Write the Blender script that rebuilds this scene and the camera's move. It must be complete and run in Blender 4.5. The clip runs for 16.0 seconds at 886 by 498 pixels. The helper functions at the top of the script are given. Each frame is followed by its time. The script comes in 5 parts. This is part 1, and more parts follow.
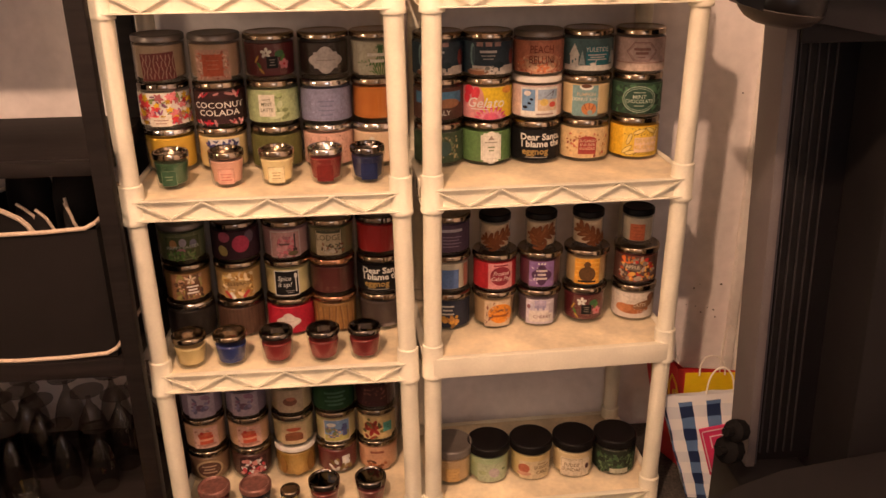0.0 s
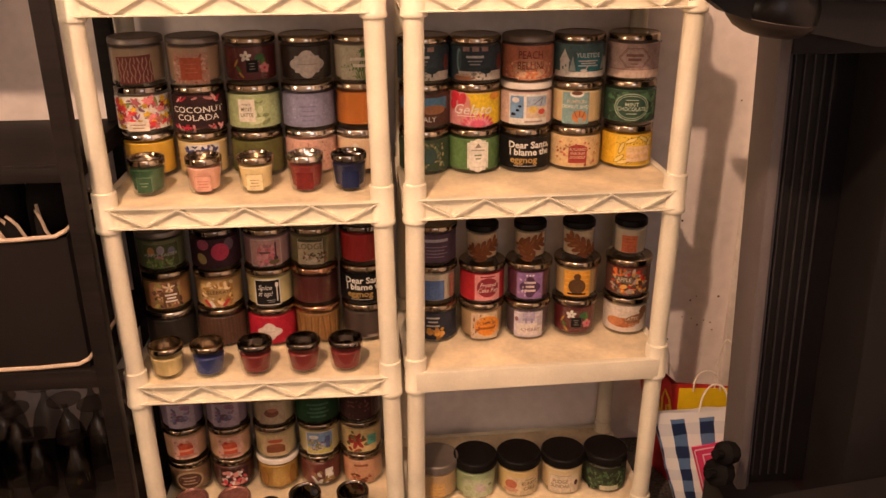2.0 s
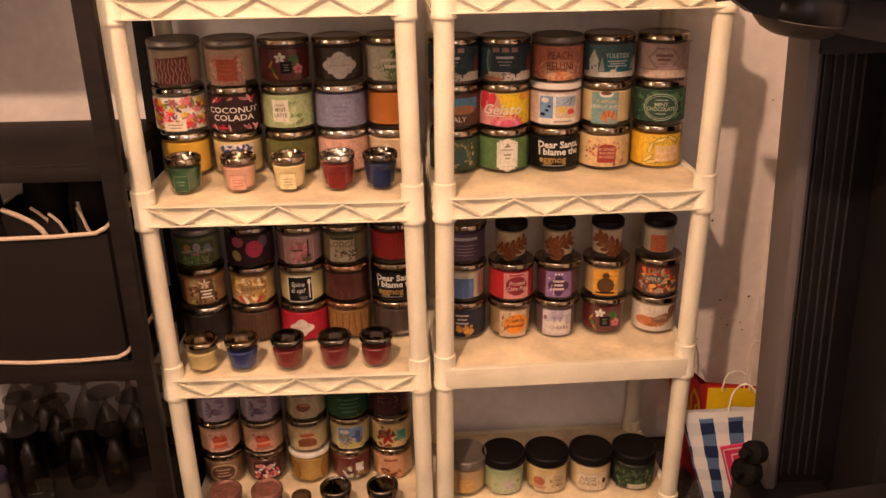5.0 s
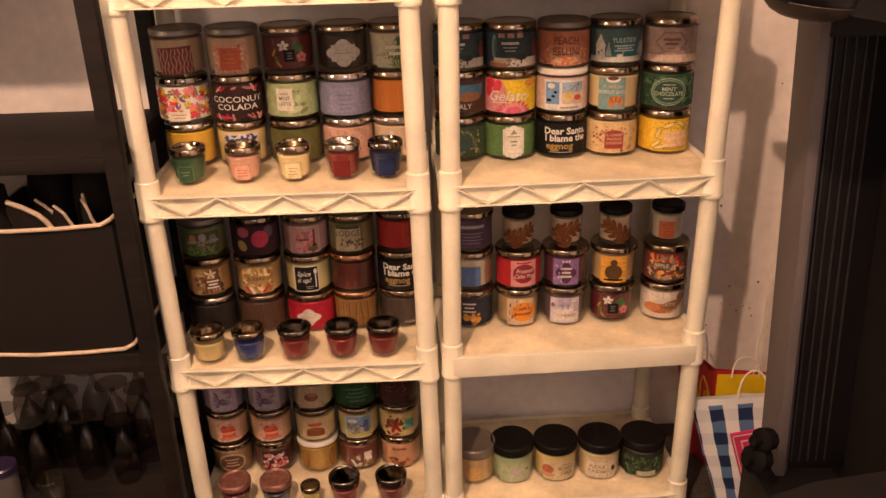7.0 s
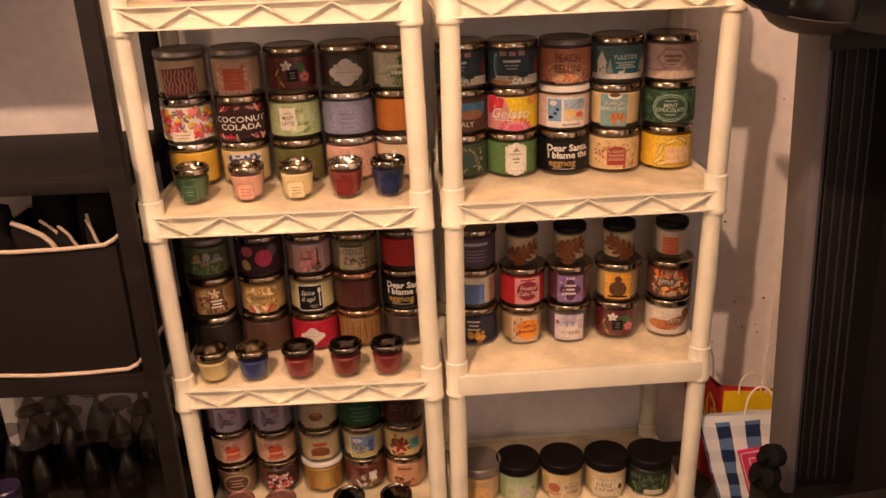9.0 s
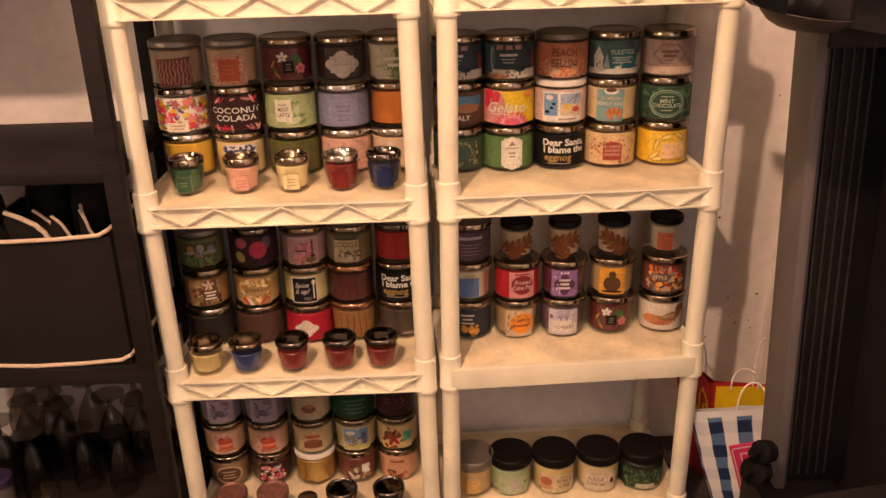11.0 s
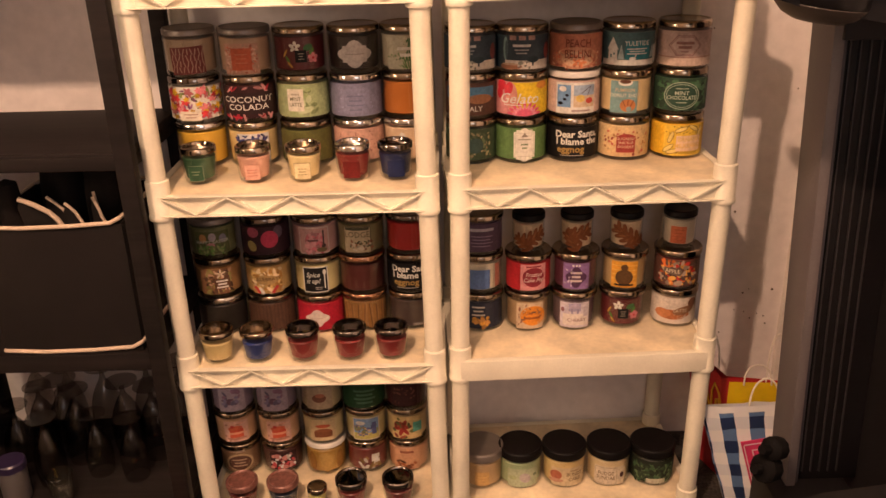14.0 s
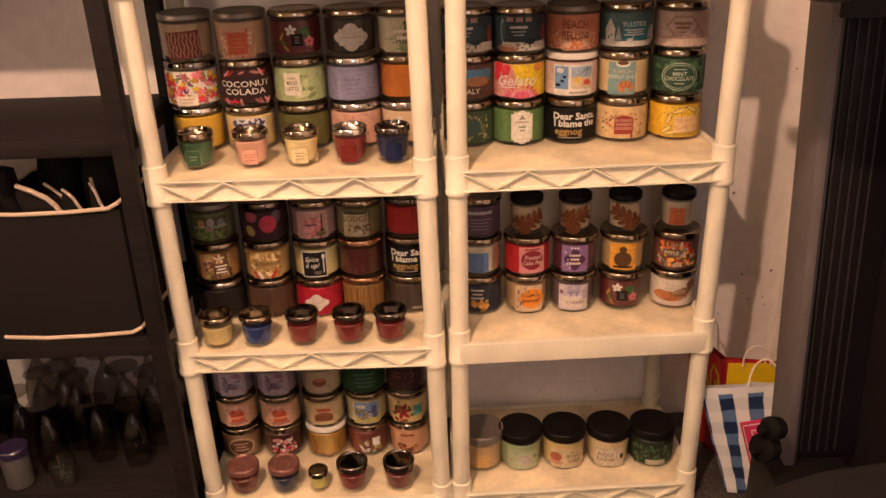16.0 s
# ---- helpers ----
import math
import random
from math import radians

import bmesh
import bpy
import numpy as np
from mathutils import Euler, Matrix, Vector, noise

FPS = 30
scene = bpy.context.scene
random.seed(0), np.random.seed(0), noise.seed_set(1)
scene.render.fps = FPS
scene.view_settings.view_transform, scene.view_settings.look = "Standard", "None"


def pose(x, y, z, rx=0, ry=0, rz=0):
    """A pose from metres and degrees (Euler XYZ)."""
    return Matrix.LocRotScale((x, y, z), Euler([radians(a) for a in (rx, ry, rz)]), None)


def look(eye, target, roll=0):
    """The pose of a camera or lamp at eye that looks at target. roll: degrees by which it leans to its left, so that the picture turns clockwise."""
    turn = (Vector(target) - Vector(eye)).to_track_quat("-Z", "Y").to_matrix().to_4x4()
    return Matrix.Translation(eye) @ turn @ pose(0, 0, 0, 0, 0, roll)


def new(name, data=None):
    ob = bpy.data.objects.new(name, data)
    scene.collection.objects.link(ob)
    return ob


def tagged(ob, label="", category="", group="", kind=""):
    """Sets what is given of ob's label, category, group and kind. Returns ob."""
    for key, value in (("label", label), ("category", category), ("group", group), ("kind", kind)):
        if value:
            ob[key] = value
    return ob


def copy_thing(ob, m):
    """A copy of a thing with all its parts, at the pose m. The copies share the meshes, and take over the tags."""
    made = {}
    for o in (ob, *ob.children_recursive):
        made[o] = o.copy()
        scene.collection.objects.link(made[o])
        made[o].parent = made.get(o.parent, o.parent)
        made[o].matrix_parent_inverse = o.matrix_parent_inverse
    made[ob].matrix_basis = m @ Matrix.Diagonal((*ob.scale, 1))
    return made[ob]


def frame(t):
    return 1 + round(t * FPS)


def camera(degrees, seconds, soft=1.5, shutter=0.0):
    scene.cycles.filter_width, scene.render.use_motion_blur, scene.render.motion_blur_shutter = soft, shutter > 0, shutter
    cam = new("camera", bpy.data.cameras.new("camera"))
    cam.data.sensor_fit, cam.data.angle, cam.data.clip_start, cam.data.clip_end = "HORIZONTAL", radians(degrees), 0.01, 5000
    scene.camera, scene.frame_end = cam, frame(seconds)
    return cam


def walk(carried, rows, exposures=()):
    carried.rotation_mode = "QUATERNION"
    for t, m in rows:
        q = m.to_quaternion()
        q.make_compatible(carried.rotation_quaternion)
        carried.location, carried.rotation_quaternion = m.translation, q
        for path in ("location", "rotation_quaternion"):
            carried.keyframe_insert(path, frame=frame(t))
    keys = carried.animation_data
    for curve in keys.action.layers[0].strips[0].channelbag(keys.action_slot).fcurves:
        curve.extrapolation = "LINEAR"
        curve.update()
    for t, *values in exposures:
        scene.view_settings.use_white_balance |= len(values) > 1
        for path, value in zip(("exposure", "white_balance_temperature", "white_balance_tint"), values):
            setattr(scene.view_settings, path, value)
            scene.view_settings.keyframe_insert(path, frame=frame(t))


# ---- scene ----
cam = camera(55.0, 16.0)
PATH = [
    (0, (0.203, -1.634, 1.382), (0.364, 0.214, 0.634), -0.6),
    (0.5, (0.188, -1.612, 1.398), (0.396, 0.191, 0.557), -1.3),
    (1, (0.194, -1.603, 1.397), (0.419, 0.179, 0.518), -0.4),
    (1.5, (0.235, -1.592, 1.4), (0.412, 0.224, 0.581), -0.0),
    (2, (0.267, -1.577, 1.388), (0.4, 0.27, 0.634), -0.3),
    (2.5, (0.272, -1.589, 1.389), (0.367, 0.276, 0.674), -0.5),
    (3, (0.271, -1.593, 1.384), (0.34, 0.286, 0.703), -0.6),
    (3.5, (0.271, -1.606, 1.391), (0.324, 0.276, 0.715), -0.4),
    (4, (0.273, -1.606, 1.392), (0.316, 0.275, 0.714), -0.1),
    (4.5, (0.271, -1.605, 1.391), (0.315, 0.27, 0.696), -0.3),
    (5, (0.272, -1.6, 1.395), (0.329, 0.251, 0.64), -0.9),
    (7.5, (0.274, -1.587, 1.395), (0.307, 0.252, 0.61), -1.8),
    (8, (0.275, -1.589, 1.394), (0.301, 0.256, 0.624), -1.9),
    (8.5, (0.278, -1.589, 1.392), (0.302, 0.264, 0.639), -2.0),
    (9, (0.278, -1.59, 1.388), (0.306, 0.269, 0.649), -2.2),
    (11.5, (0.274, -1.586, 1.392), (0.319, 0.26, 0.625), -1.4),
    (12, (0.277, -1.585, 1.392), (0.321, 0.258, 0.618), -1.4),
    (12.5, (0.284, -1.574, 1.385), (0.312, 0.27, 0.611), -1.4),
    (13, (0.29, -1.556, 1.386), (0.296, 0.287, 0.609), -1.5),
    (13.5, (0.289, -1.571, 1.387), (0.279, 0.274, 0.615), -1.5),
    (14, (0.293, -1.583, 1.388), (0.29, 0.26, 0.614), -1.4),
    (14.5, (0.29, -1.596, 1.39), (0.305, 0.241, 0.6), -1.6),
    (15, (0.286, -1.6, 1.39), (0.313, 0.239, 0.602), -1.4),
    (15.5, (0.292, -1.595, 1.387), (0.307, 0.245, 0.604), -1.4),
    (16, (0.299, -1.585, 1.383), (0.292, 0.246, 0.578), -1.9),
]
walk(cam, [(t, look(eye, target, roll)) for t, eye, target, roll in PATH])

# ---- world and lamps ----
world = bpy.data.worlds.new("world")
scene.world = world
world.use_nodes = True
bg = world.node_tree.nodes["Background"]
bg.inputs[0].default_value = (0.30, 0.26, 0.24, 1)
bg.inputs[1].default_value = 0.02
LAMP = (-0.20, -1.65, 2.70)
bulb = bpy.data.lights.new("ceiling_bulb", "POINT")
bulb.energy, bulb.color, bulb.shadow_soft_size = 201.0, (1.0, 0.604, 0.388), 0.035
new("ceiling_bulb", bulb).matrix_world = Matrix.Translation(LAMP)

# dim cool fill with no seen source, added low behind the camera
second = bpy.data.lights.new("rear_fill", "POINT")
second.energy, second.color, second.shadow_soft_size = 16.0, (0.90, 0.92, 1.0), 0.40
new("rear_fill", second).matrix_world = Matrix.Translation((0.62, -2.70, 1.60))

# unseen warm fill added far left, brightening the right unit under its shelves
side = bpy.data.lights.new("side_fill", "POINT")
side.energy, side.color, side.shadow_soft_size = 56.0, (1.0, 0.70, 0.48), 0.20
new("side_fill", side).matrix_world = Matrix.Translation((-2.0, -1.55, 1.55))

# ---- materials ----
MATS = {}


def surface(name, color, rough=0.6, metal=0.0, grain=0.06, scale=60.0, bump=0.0, stain=0.10, stain_scale=6.0, coat=0.0, spec=0.5):
    """A painted, plastic, paper, wood or metal surface with fine grain and wider staining."""
    key = (name, tuple(color), rough, metal)
    if key in MATS:
        return MATS[key]
    m = bpy.data.materials.new(name)
    m.use_nodes = True
    nt = m.node_tree
    b = nt.nodes["Principled BSDF"]
    tc = nt.nodes.new("ShaderNodeTexCoord")
    n1, n2 = nt.nodes.new("ShaderNodeTexNoise"), nt.nodes.new("ShaderNodeTexNoise")
    n1.inputs["Scale"].default_value, n1.inputs["Detail"].default_value = scale, 4
    n2.inputs["Scale"].default_value, n2.inputs["Detail"].default_value = stain_scale, 3
    nt.links.new(tc.outputs["Object"], n1.inputs["Vector"])
    nt.links.new(tc.outputs["Object"], n2.inputs["Vector"])
    def remap(src, amount):
        r = nt.nodes.new("ShaderNodeMapRange")
        r.inputs[1].default_value, r.inputs[2].default_value = 0.3, 0.7
        r.inputs[3].default_value, r.inputs[4].default_value = 1 - amount, 1 + amount * 0.6
        nt.links.new(src, r.inputs[0])
        return r.outputs[0]
    mul = nt.nodes.new("ShaderNodeMath")
    mul.operation = "MULTIPLY"
    nt.links.new(remap(n1.outputs[0], grain), mul.inputs[0])
    nt.links.new(remap(n2.outputs[0], stain), mul.inputs[1])
    hsv = nt.nodes.new("ShaderNodeHueSaturation")
    hsv.inputs["Color"].default_value = (*color, 1)
    nt.links.new(mul.outputs[0], hsv.inputs["Value"])
    nt.links.new(hsv.outputs[0], b.inputs["Base Color"])
    rr = nt.nodes.new("ShaderNodeMapRange")
    rr.inputs[3].default_value, rr.inputs[4].default_value = max(rough - min(0.08, rough * 0.4), 0.02), min(rough + min(0.08, rough * 0.4), 1)
    nt.links.new(n2.outputs[0], rr.inputs[0])
    nt.links.new(rr.outputs[0], b.inputs["Roughness"])
    b.inputs["Metallic"].default_value = metal
    b.inputs["Coat Weight"].default_value = coat
    b.inputs["Coat Roughness"].default_value = 0.08
    b.inputs["Specular IOR Level"].default_value = spec
    if bump:
        bn = nt.nodes.new("ShaderNodeBump")
        bn.inputs["Strength"].default_value, bn.inputs["Distance"].default_value = bump, 0.002
        nt.links.new(n1.outputs[0], bn.inputs["Height"])
        nt.links.new(bn.outputs[0], b.inputs["Normal"])
    MATS[key] = m
    return m


def clear_glass(name, tint=(0.965, 0.975, 0.965), gloss=0.04, gain=1.0):
    """Thin clear glass: see-through, with mirror gloss that grows at grazing angles."""
    key = (name, tint, gloss)
    if key in MATS:
        return MATS[key]
    m = bpy.data.materials.new(name)
    m.use_nodes = True
    nt = m.node_tree
    nt.nodes.clear()
    out, mix = nt.nodes.new("ShaderNodeOutputMaterial"), nt.nodes.new("ShaderNodeMixShader")
    tr, gl, fr = nt.nodes.new("ShaderNodeBsdfTransparent"), nt.nodes.new("ShaderNodeBsdfGlossy"), nt.nodes.new("ShaderNodeLayerWeight")
    tr.inputs[0].default_value = (*tint, 1)
    gl.inputs["Roughness"].default_value = gloss
    fr.inputs[0].default_value = 0.5
    pw, ad = nt.nodes.new("ShaderNodeMath"), nt.nodes.new("ShaderNodeMath")
    pw.operation, ad.operation = "POWER", "MULTIPLY_ADD"
    pw.inputs[1].default_value, ad.inputs[1].default_value, ad.inputs[2].default_value = 4.0, 0.75 * gain, 0.045 * gain
    nt.links.new(fr.outputs["Facing"], pw.inputs[0])
    nt.links.new(pw.outputs[0], ad.inputs[0])
    nt.links.new(ad.outputs[0], mix.inputs[0])
    nt.links.new(tr.outputs[0], mix.inputs[1])
    nt.links.new(gl.outputs[0], mix.inputs[2])
    nt.links.new(mix.outputs[0], out.inputs[0])
    MATS[key] = m
    return m


def wood(name, dark, light, rough=0.5, stretch=(2, 30, 30)):
    key = (name, dark, light)
    if key in MATS:
        return MATS[key]
    m = bpy.data.materials.new(name)
    m.use_nodes = True
    nt = m.node_tree
    b = nt.nodes["Principled BSDF"]
    tc, mp = nt.nodes.new("ShaderNodeTexCoord"), nt.nodes.new("ShaderNodeMapping")
    mp.inputs["Scale"].default_value = stretch
    n, ramp = nt.nodes.new("ShaderNodeTexNoise"), nt.nodes.new("ShaderNodeValToRGB")
    n.inputs["Scale"].default_value, n.inputs["Detail"].default_value, n.inputs["Distortion"].default_value = 2.0, 6, 0.6
    ramp.color_ramp.elements[0].position, ramp.color_ramp.elements[1].position = 0.35, 0.68
    ramp.color_ramp.elements[0].color, ramp.color_ramp.elements[1].color = (*dark, 1), (*light, 1)
    nt.links.new(tc.outputs["Object"], mp.inputs[0])
    nt.links.new(mp.outputs[0], n.inputs["Vector"])
    nt.links.new(n.outputs[0], ramp.inputs[0])
    nt.links.new(ramp.outputs[0], b.inputs["Base Color"])
    b.inputs["Roughness"].default_value = rough
    b.inputs["Specular IOR Level"].default_value = 0.14
    MATS[key] = m
    return m


CREAM = surface("cream_plastic", (0.79, 0.735, 0.585), 0.42, grain=0.04, scale=180, stain=0.15, stain_scale=8, bump=0.08)
DECK = surface("worn_cream_plastic", (0.78, 0.66, 0.45), 0.5, grain=0.08, scale=90, stain=0.34, stain_scale=9, bump=0.1)
WALL = surface("grey_wall_paint", (0.86, 0.80, 0.775), 0.85, grain=0.07, scale=34, stain=0.16, stain_scale=2.6, bump=0.45)
WHITE_TRIM = surface("chipped_white_paint", (0.84, 0.79, 0.73), 0.55, grain=0.06, scale=50, stain=0.12, stain_scale=7, bump=0.4)
CARPET = surface("grey_carpet", (0.043, 0.035, 0.030), 0.95, grain=0.75, scale=150, stain=0.5, stain_scale=9, bump=1.0)
# colour of unseen walls, kept dark to hold down bounced light
FARWALL = surface("low_bounce_paint", (0.24, 0.20, 0.165), 0.85, grain=0.07, scale=34, stain=0.16, stain_scale=2.6, bump=0.3)
CEIL = surface("ceiling_paint", (0.84, 0.83, 0.82), 0.9)
BLACKWOOD = wood("black_brown_wood", (0.0075, 0.0058, 0.0055), (0.0145, 0.0108, 0.010), 0.6)
BINCLOTH = surface("black_bin_cloth", (0.0125, 0.010, 0.0095), 0.95, spec=0.1, grain=0.3, scale=500, stain=0.15, bump=0.5)
PIPING = surface("tan_piping", (0.52, 0.40, 0.30), 0.8, grain=0.15, scale=300)
STEEL = surface("dark_grey_steel", (0.105, 0.090, 0.092), 0.5, spec=0.35, grain=0.05, scale=200, stain=0.1)
BLACKSTEEL = surface("black_steel", (0.0068, 0.0060, 0.0066), 0.5, spec=0.15, grain=0.1, scale=150, stain=0.15)
BLACKPLASTIC = surface("black_plastic", (0.0045, 0.0036, 0.0038), 0.34, spec=0.2, grain=0.1, scale=300, stain=0.2)
GLASS = clear_glass("jar_glass")
CHROME = surface("silver_lid_metal", (0.62, 0.58, 0.54), 0.16, 1.0, stain=0.1)
BRONZE = surface("bronze_lid_metal", (0.36, 0.29, 0.215), 0.17, 1.0, stain=0.2, stain_scale=20)
COPPER = surface("copper_lid_metal", (0.60, 0.33, 0.20), 0.2, 1.0, stain=0.15)
DARKLID = surface("gunmetal_lid", (0.22, 0.19, 0.17), 0.07, 1.0, stain=0.2)
MATTELID = surface("matte_black_lid", (0.0055, 0.0045, 0.0045), 0.42, spec=0.14, grain=0.1, scale=300)
GREYLID = surface("grey_frosted_lid", (0.22, 0.19, 0.17), 0.42, 0.6, stain=0.15)
WHITELID = surface("white_lid", (0.72, 0.68, 0.62), 0.4)
ROSELID = surface("rosy_printed_lid", (0.24, 0.105, 0.085), 0.32, 0.35, grain=0.3, scale=160, stain=0.3, stain_scale=40)
LIDS = dict(rose=ROSELID, chrome=CHROME, bronze=BRONZE, copper=COPPER, dark=DARKLID, black=MATTELID, grey=GREYLID, white=WHITELID)


# ---- mesh helpers ----
def thing(name, label, category, at=(0, 0, 0), rz=0, group="", kind=""):
    ob = new(name)
    ob.empty_display_size = 0.02
    ob.matrix_world = pose(*at, 0, 0, rz)
    return tagged(ob, label, category, group, kind)


def part(name, bm, material, parent=None, label="", smooth=True):
    me = bpy.data.meshes.new(name)
    bm.normal_update()
    bm.to_mesh(me)
    bm.free()
    me.materials.append(material)
    if smooth:
        me.shade_smooth()
        me.set_sharp_from_angle(angle=radians(38))
    ob = new(name, me)
    ob.parent = parent
    return tagged(ob, label)


def add(bm, other, m=None):
    """Joins the bmesh other into bm."""
    vs = [bm.verts.new(m @ v.co if m else v.co) for v in other.verts]
    for f in other.faces:
        bm.faces.new([vs[v.index] for v in f.verts])
    other.free()


def box(bm, lo, hi, bevel=0.0, m=None):
    b = bmesh.new()
    bmesh.ops.create_cube(b, size=1)
    for v in b.verts:
        v.co = [(lo[i] + hi[i]) / 2 + v.co[i] * (hi[i] - lo[i]) for i in range(3)]
    if bevel:
        bmesh.ops.bevel(b, geom=b.edges[:], offset=bevel, segments=2, profile=0.6, affect="EDGES")
    b.verts.index_update()
    add(bm, b, m)


def lathe(bm, profile, seg=40, at=(0, 0, 0), m=None):
    """Turns a profile of (radius, height) round the upright axis."""
    rings = []
    for r, z in profile:
        if r < 1e-6:
            rings.append([Vector((0, 0, z))])
        else:
            rings.append([Vector((r * math.cos(2 * math.pi * k / seg), r * math.sin(2 * math.pi * k / seg), z)) for k in range(seg)])
    made = []
    for ring in rings:
        made.append([bm.verts.new((m @ (p + Vector(at))) if m else p + Vector(at)) for p in ring])
    for a, b in zip(made, made[1:]):
        for k in range(seg):
            k2 = (k + 1) % seg
            if len(a) == 1 and len(b) == 1:
                continue
            if len(a) == 1:
                bm.faces.new((a[0], b[k2], b[k]))
            elif len(b) == 1:
                bm.faces.new((a[k], a[k2], b[0]))
            else:
                bm.faces.new((a[k], a[k2], b[k2], b[k]))


def tube(bm, points, radius, seg=10):
    """A round rod along points."""
    pts = [Vector(p) for p in points]
    rings = []
    for i, p in enumerate(pts):
        d = (pts[min(i + 1, len(pts) - 1)] - pts[max(i - 1, 0)]).normalized()
        a = d.orthogonal().normalized() if i == 0 else (rings[-1][1] - d * rings[-1][1].dot(d)).normalized()
        c = d.cross(a)
        rings.append(([bm.verts.new(p + (a * math.cos(2 * math.pi * k / seg) + c * math.sin(2 * math.pi * k / seg)) * radius) for k in range(seg)], a))
    for (r1, _), (r2, _) in zip(rings, rings[1:]):
        for k in range(seg):
            bm.faces.new((r1[k], r1[(k + 1) % seg], r2[(k + 1) % seg], r2[k]))
    bm.faces.new(rings[0][0][::-1])
    bm.faces.new(rings[-1][0])


def prism(bm, outline, d0, d1, axis="y", m=None):
    """Extrudes a 2D outline along an axis from d0 to d1."""
    put = {"y": lambda p, d: Vector((p[0], d, p[1])), "x": lambda p, d: Vector((d, p[0], p[1])), "z": lambda p, d: Vector((p[0], p[1], d))}[axis]
    a = [bm.verts.new(m @ put(p, d0) if m else put(p, d0)) for p in outline]
    b = [bm.verts.new(m @ put(p, d1) if m else put(p, d1)) for p in outline]
    n = len(outline)
    fs = [bm.faces.new(a), bm.faces.new(b[::-1])]
    for k in range(n):
        fs.append(bm.faces.new((a[k], b[k], b[(k + 1) % n], a[(k + 1) % n])))
    bmesh.ops.recalc_face_normals(bm, faces=fs)


def structure(name, bm, material, label="", smooth=False):
    return tagged(part(name, bm, material, None, label, smooth), kind="structure")


# ---- the room ----
WALL_Y = 0.385
b = bmesh.new(); box(b, (-2.6, -3.05, -0.1), (1.68, WALL_Y, 0.0)); structure("floor", b, CARPET, "dark grey low-pile carpet floor")
b = bmesh.new(); box(b, (-2.6, WALL_Y, 0.0), (1.68, WALL_Y + 0.12, 2.90)); structure("wall_north", b, WALL, "grey painted plaster wall with dents and specks")
# unseen walls and ceiling: tones and the east wall's nearness steer bounced light
b = bmesh.new(); box(b, (-2.7, -3.05, 0.0), (-2.6, WALL_Y + 0.12, 2.90)); structure("wall_west", b, FARWALL, "plain unseen wall, dark to cut bounced light")
b = bmesh.new(); box(b, (1.68, -3.05, 0.0), (1.78, WALL_Y + 0.12, 2.90)); structure("wall_east", b, WALL, "plain unseen wall, set close to bounce light")
b = bmesh.new(); box(b, (-2.7, -3.15, 0.0), (1.78, -3.05, 2.90)); structure("wall_south", b, FARWALL, "plain unseen wall, dark to cut bounced light")
b = bmesh.new(); box(b, (-2.7, -3.15, 2.90), (1.78, WALL_Y + 0.12, 3.0)); structure("ceiling", b, CEIL, "plain painted ceiling")
for x0, x1 in ((1.158, 1.1815), (1.185, 1.30)):
    b = bmesh.new(); box(b, (x0, WALL_Y - 0.020, 0.0), (x1, WALL_Y, 2.1), 0.003); structure("trim", b, WHITE_TRIM, "chipped white painted upright trim board")


# ---- shelving units ----
UNIT_W, UNIT_D, LIP = 0.582, 0.36, 0.043
POST_X, POST_Y = UNIT_W / 2 - 0.024, 0.024


def shelf_mesh(plain_front=False):
    """One moulded shelf with its top at z = 0: a shallow tray with zigzag ribs on its four faces and sockets at its corners."""
    bm = bmesh.new()
    hw, d = UNIT_W / 2, UNIT_D
    box(bm, (-hw + 0.012, 0.012, -0.012), (hw - 0.012, d - 0.012, -0.005), 0.002)
    def face(length, m, plain):
        x0, x1 = -length / 2, length / 2
        if plain:
            box(bm, (x0 - 0.006, 0.0, -LIP - 0.004), (x1 + 0.006, 0.016, 0.001), 0.002, m)
            return
        box(bm, (x0, 0.0115, -LIP + 0.002), (x1, 0.016, -0.001), 0.0, m)
        box(bm, (x0, 0.0, -0.003), (x1, 0.015, 0.0), 0.001, m)
        box(bm, (x0, 0.0, -LIP), (x1, 0.015, -LIP + 0.003), 0.001, m)
        n = 8
        step = (length - 0.012) / n
        for k in range(n):
            xa, xb = x0 + 0.006 + k * step, x0 + 0.006 + (k + 1) * step
            za, zb = (-0.004, -LIP + 0.004) if k % 2 == 0 else (-LIP + 0.004, -0.004)
            w = 0.0018
            prism(bm, [(xa, za - w), (xb, zb - w), (xb, zb + w), (xa, za + w)], 0.0008, 0.0125, "y", m)
    face(UNIT_W - 0.056, Matrix.Identity(4), plain_front)
    face(UNIT_W - 0.056, pose(0, d, 0, 0, 0, 180), False)
    face(UNIT_D - 0.075, pose(-hw, d / 2, 0, 0, 0, -90), False)
    face(UNIT_D - 0.075, pose(hw, d / 2, 0, 0, 0, 90), False)
    return bm


def socket_mesh(foot=False):
    bm = bmesh.new()
    lo = -LIP - 0.009
    prof = [(0.0, 0.030), (0.0215, 0.030), (0.0235, 0.028), (0.0240, -LIP + 0.002), (0.0255, -LIP), (0.0255, lo + 0.002), (0.0245, lo), (0.0, lo)]
    lathe(bm, prof, 32)
    return bm


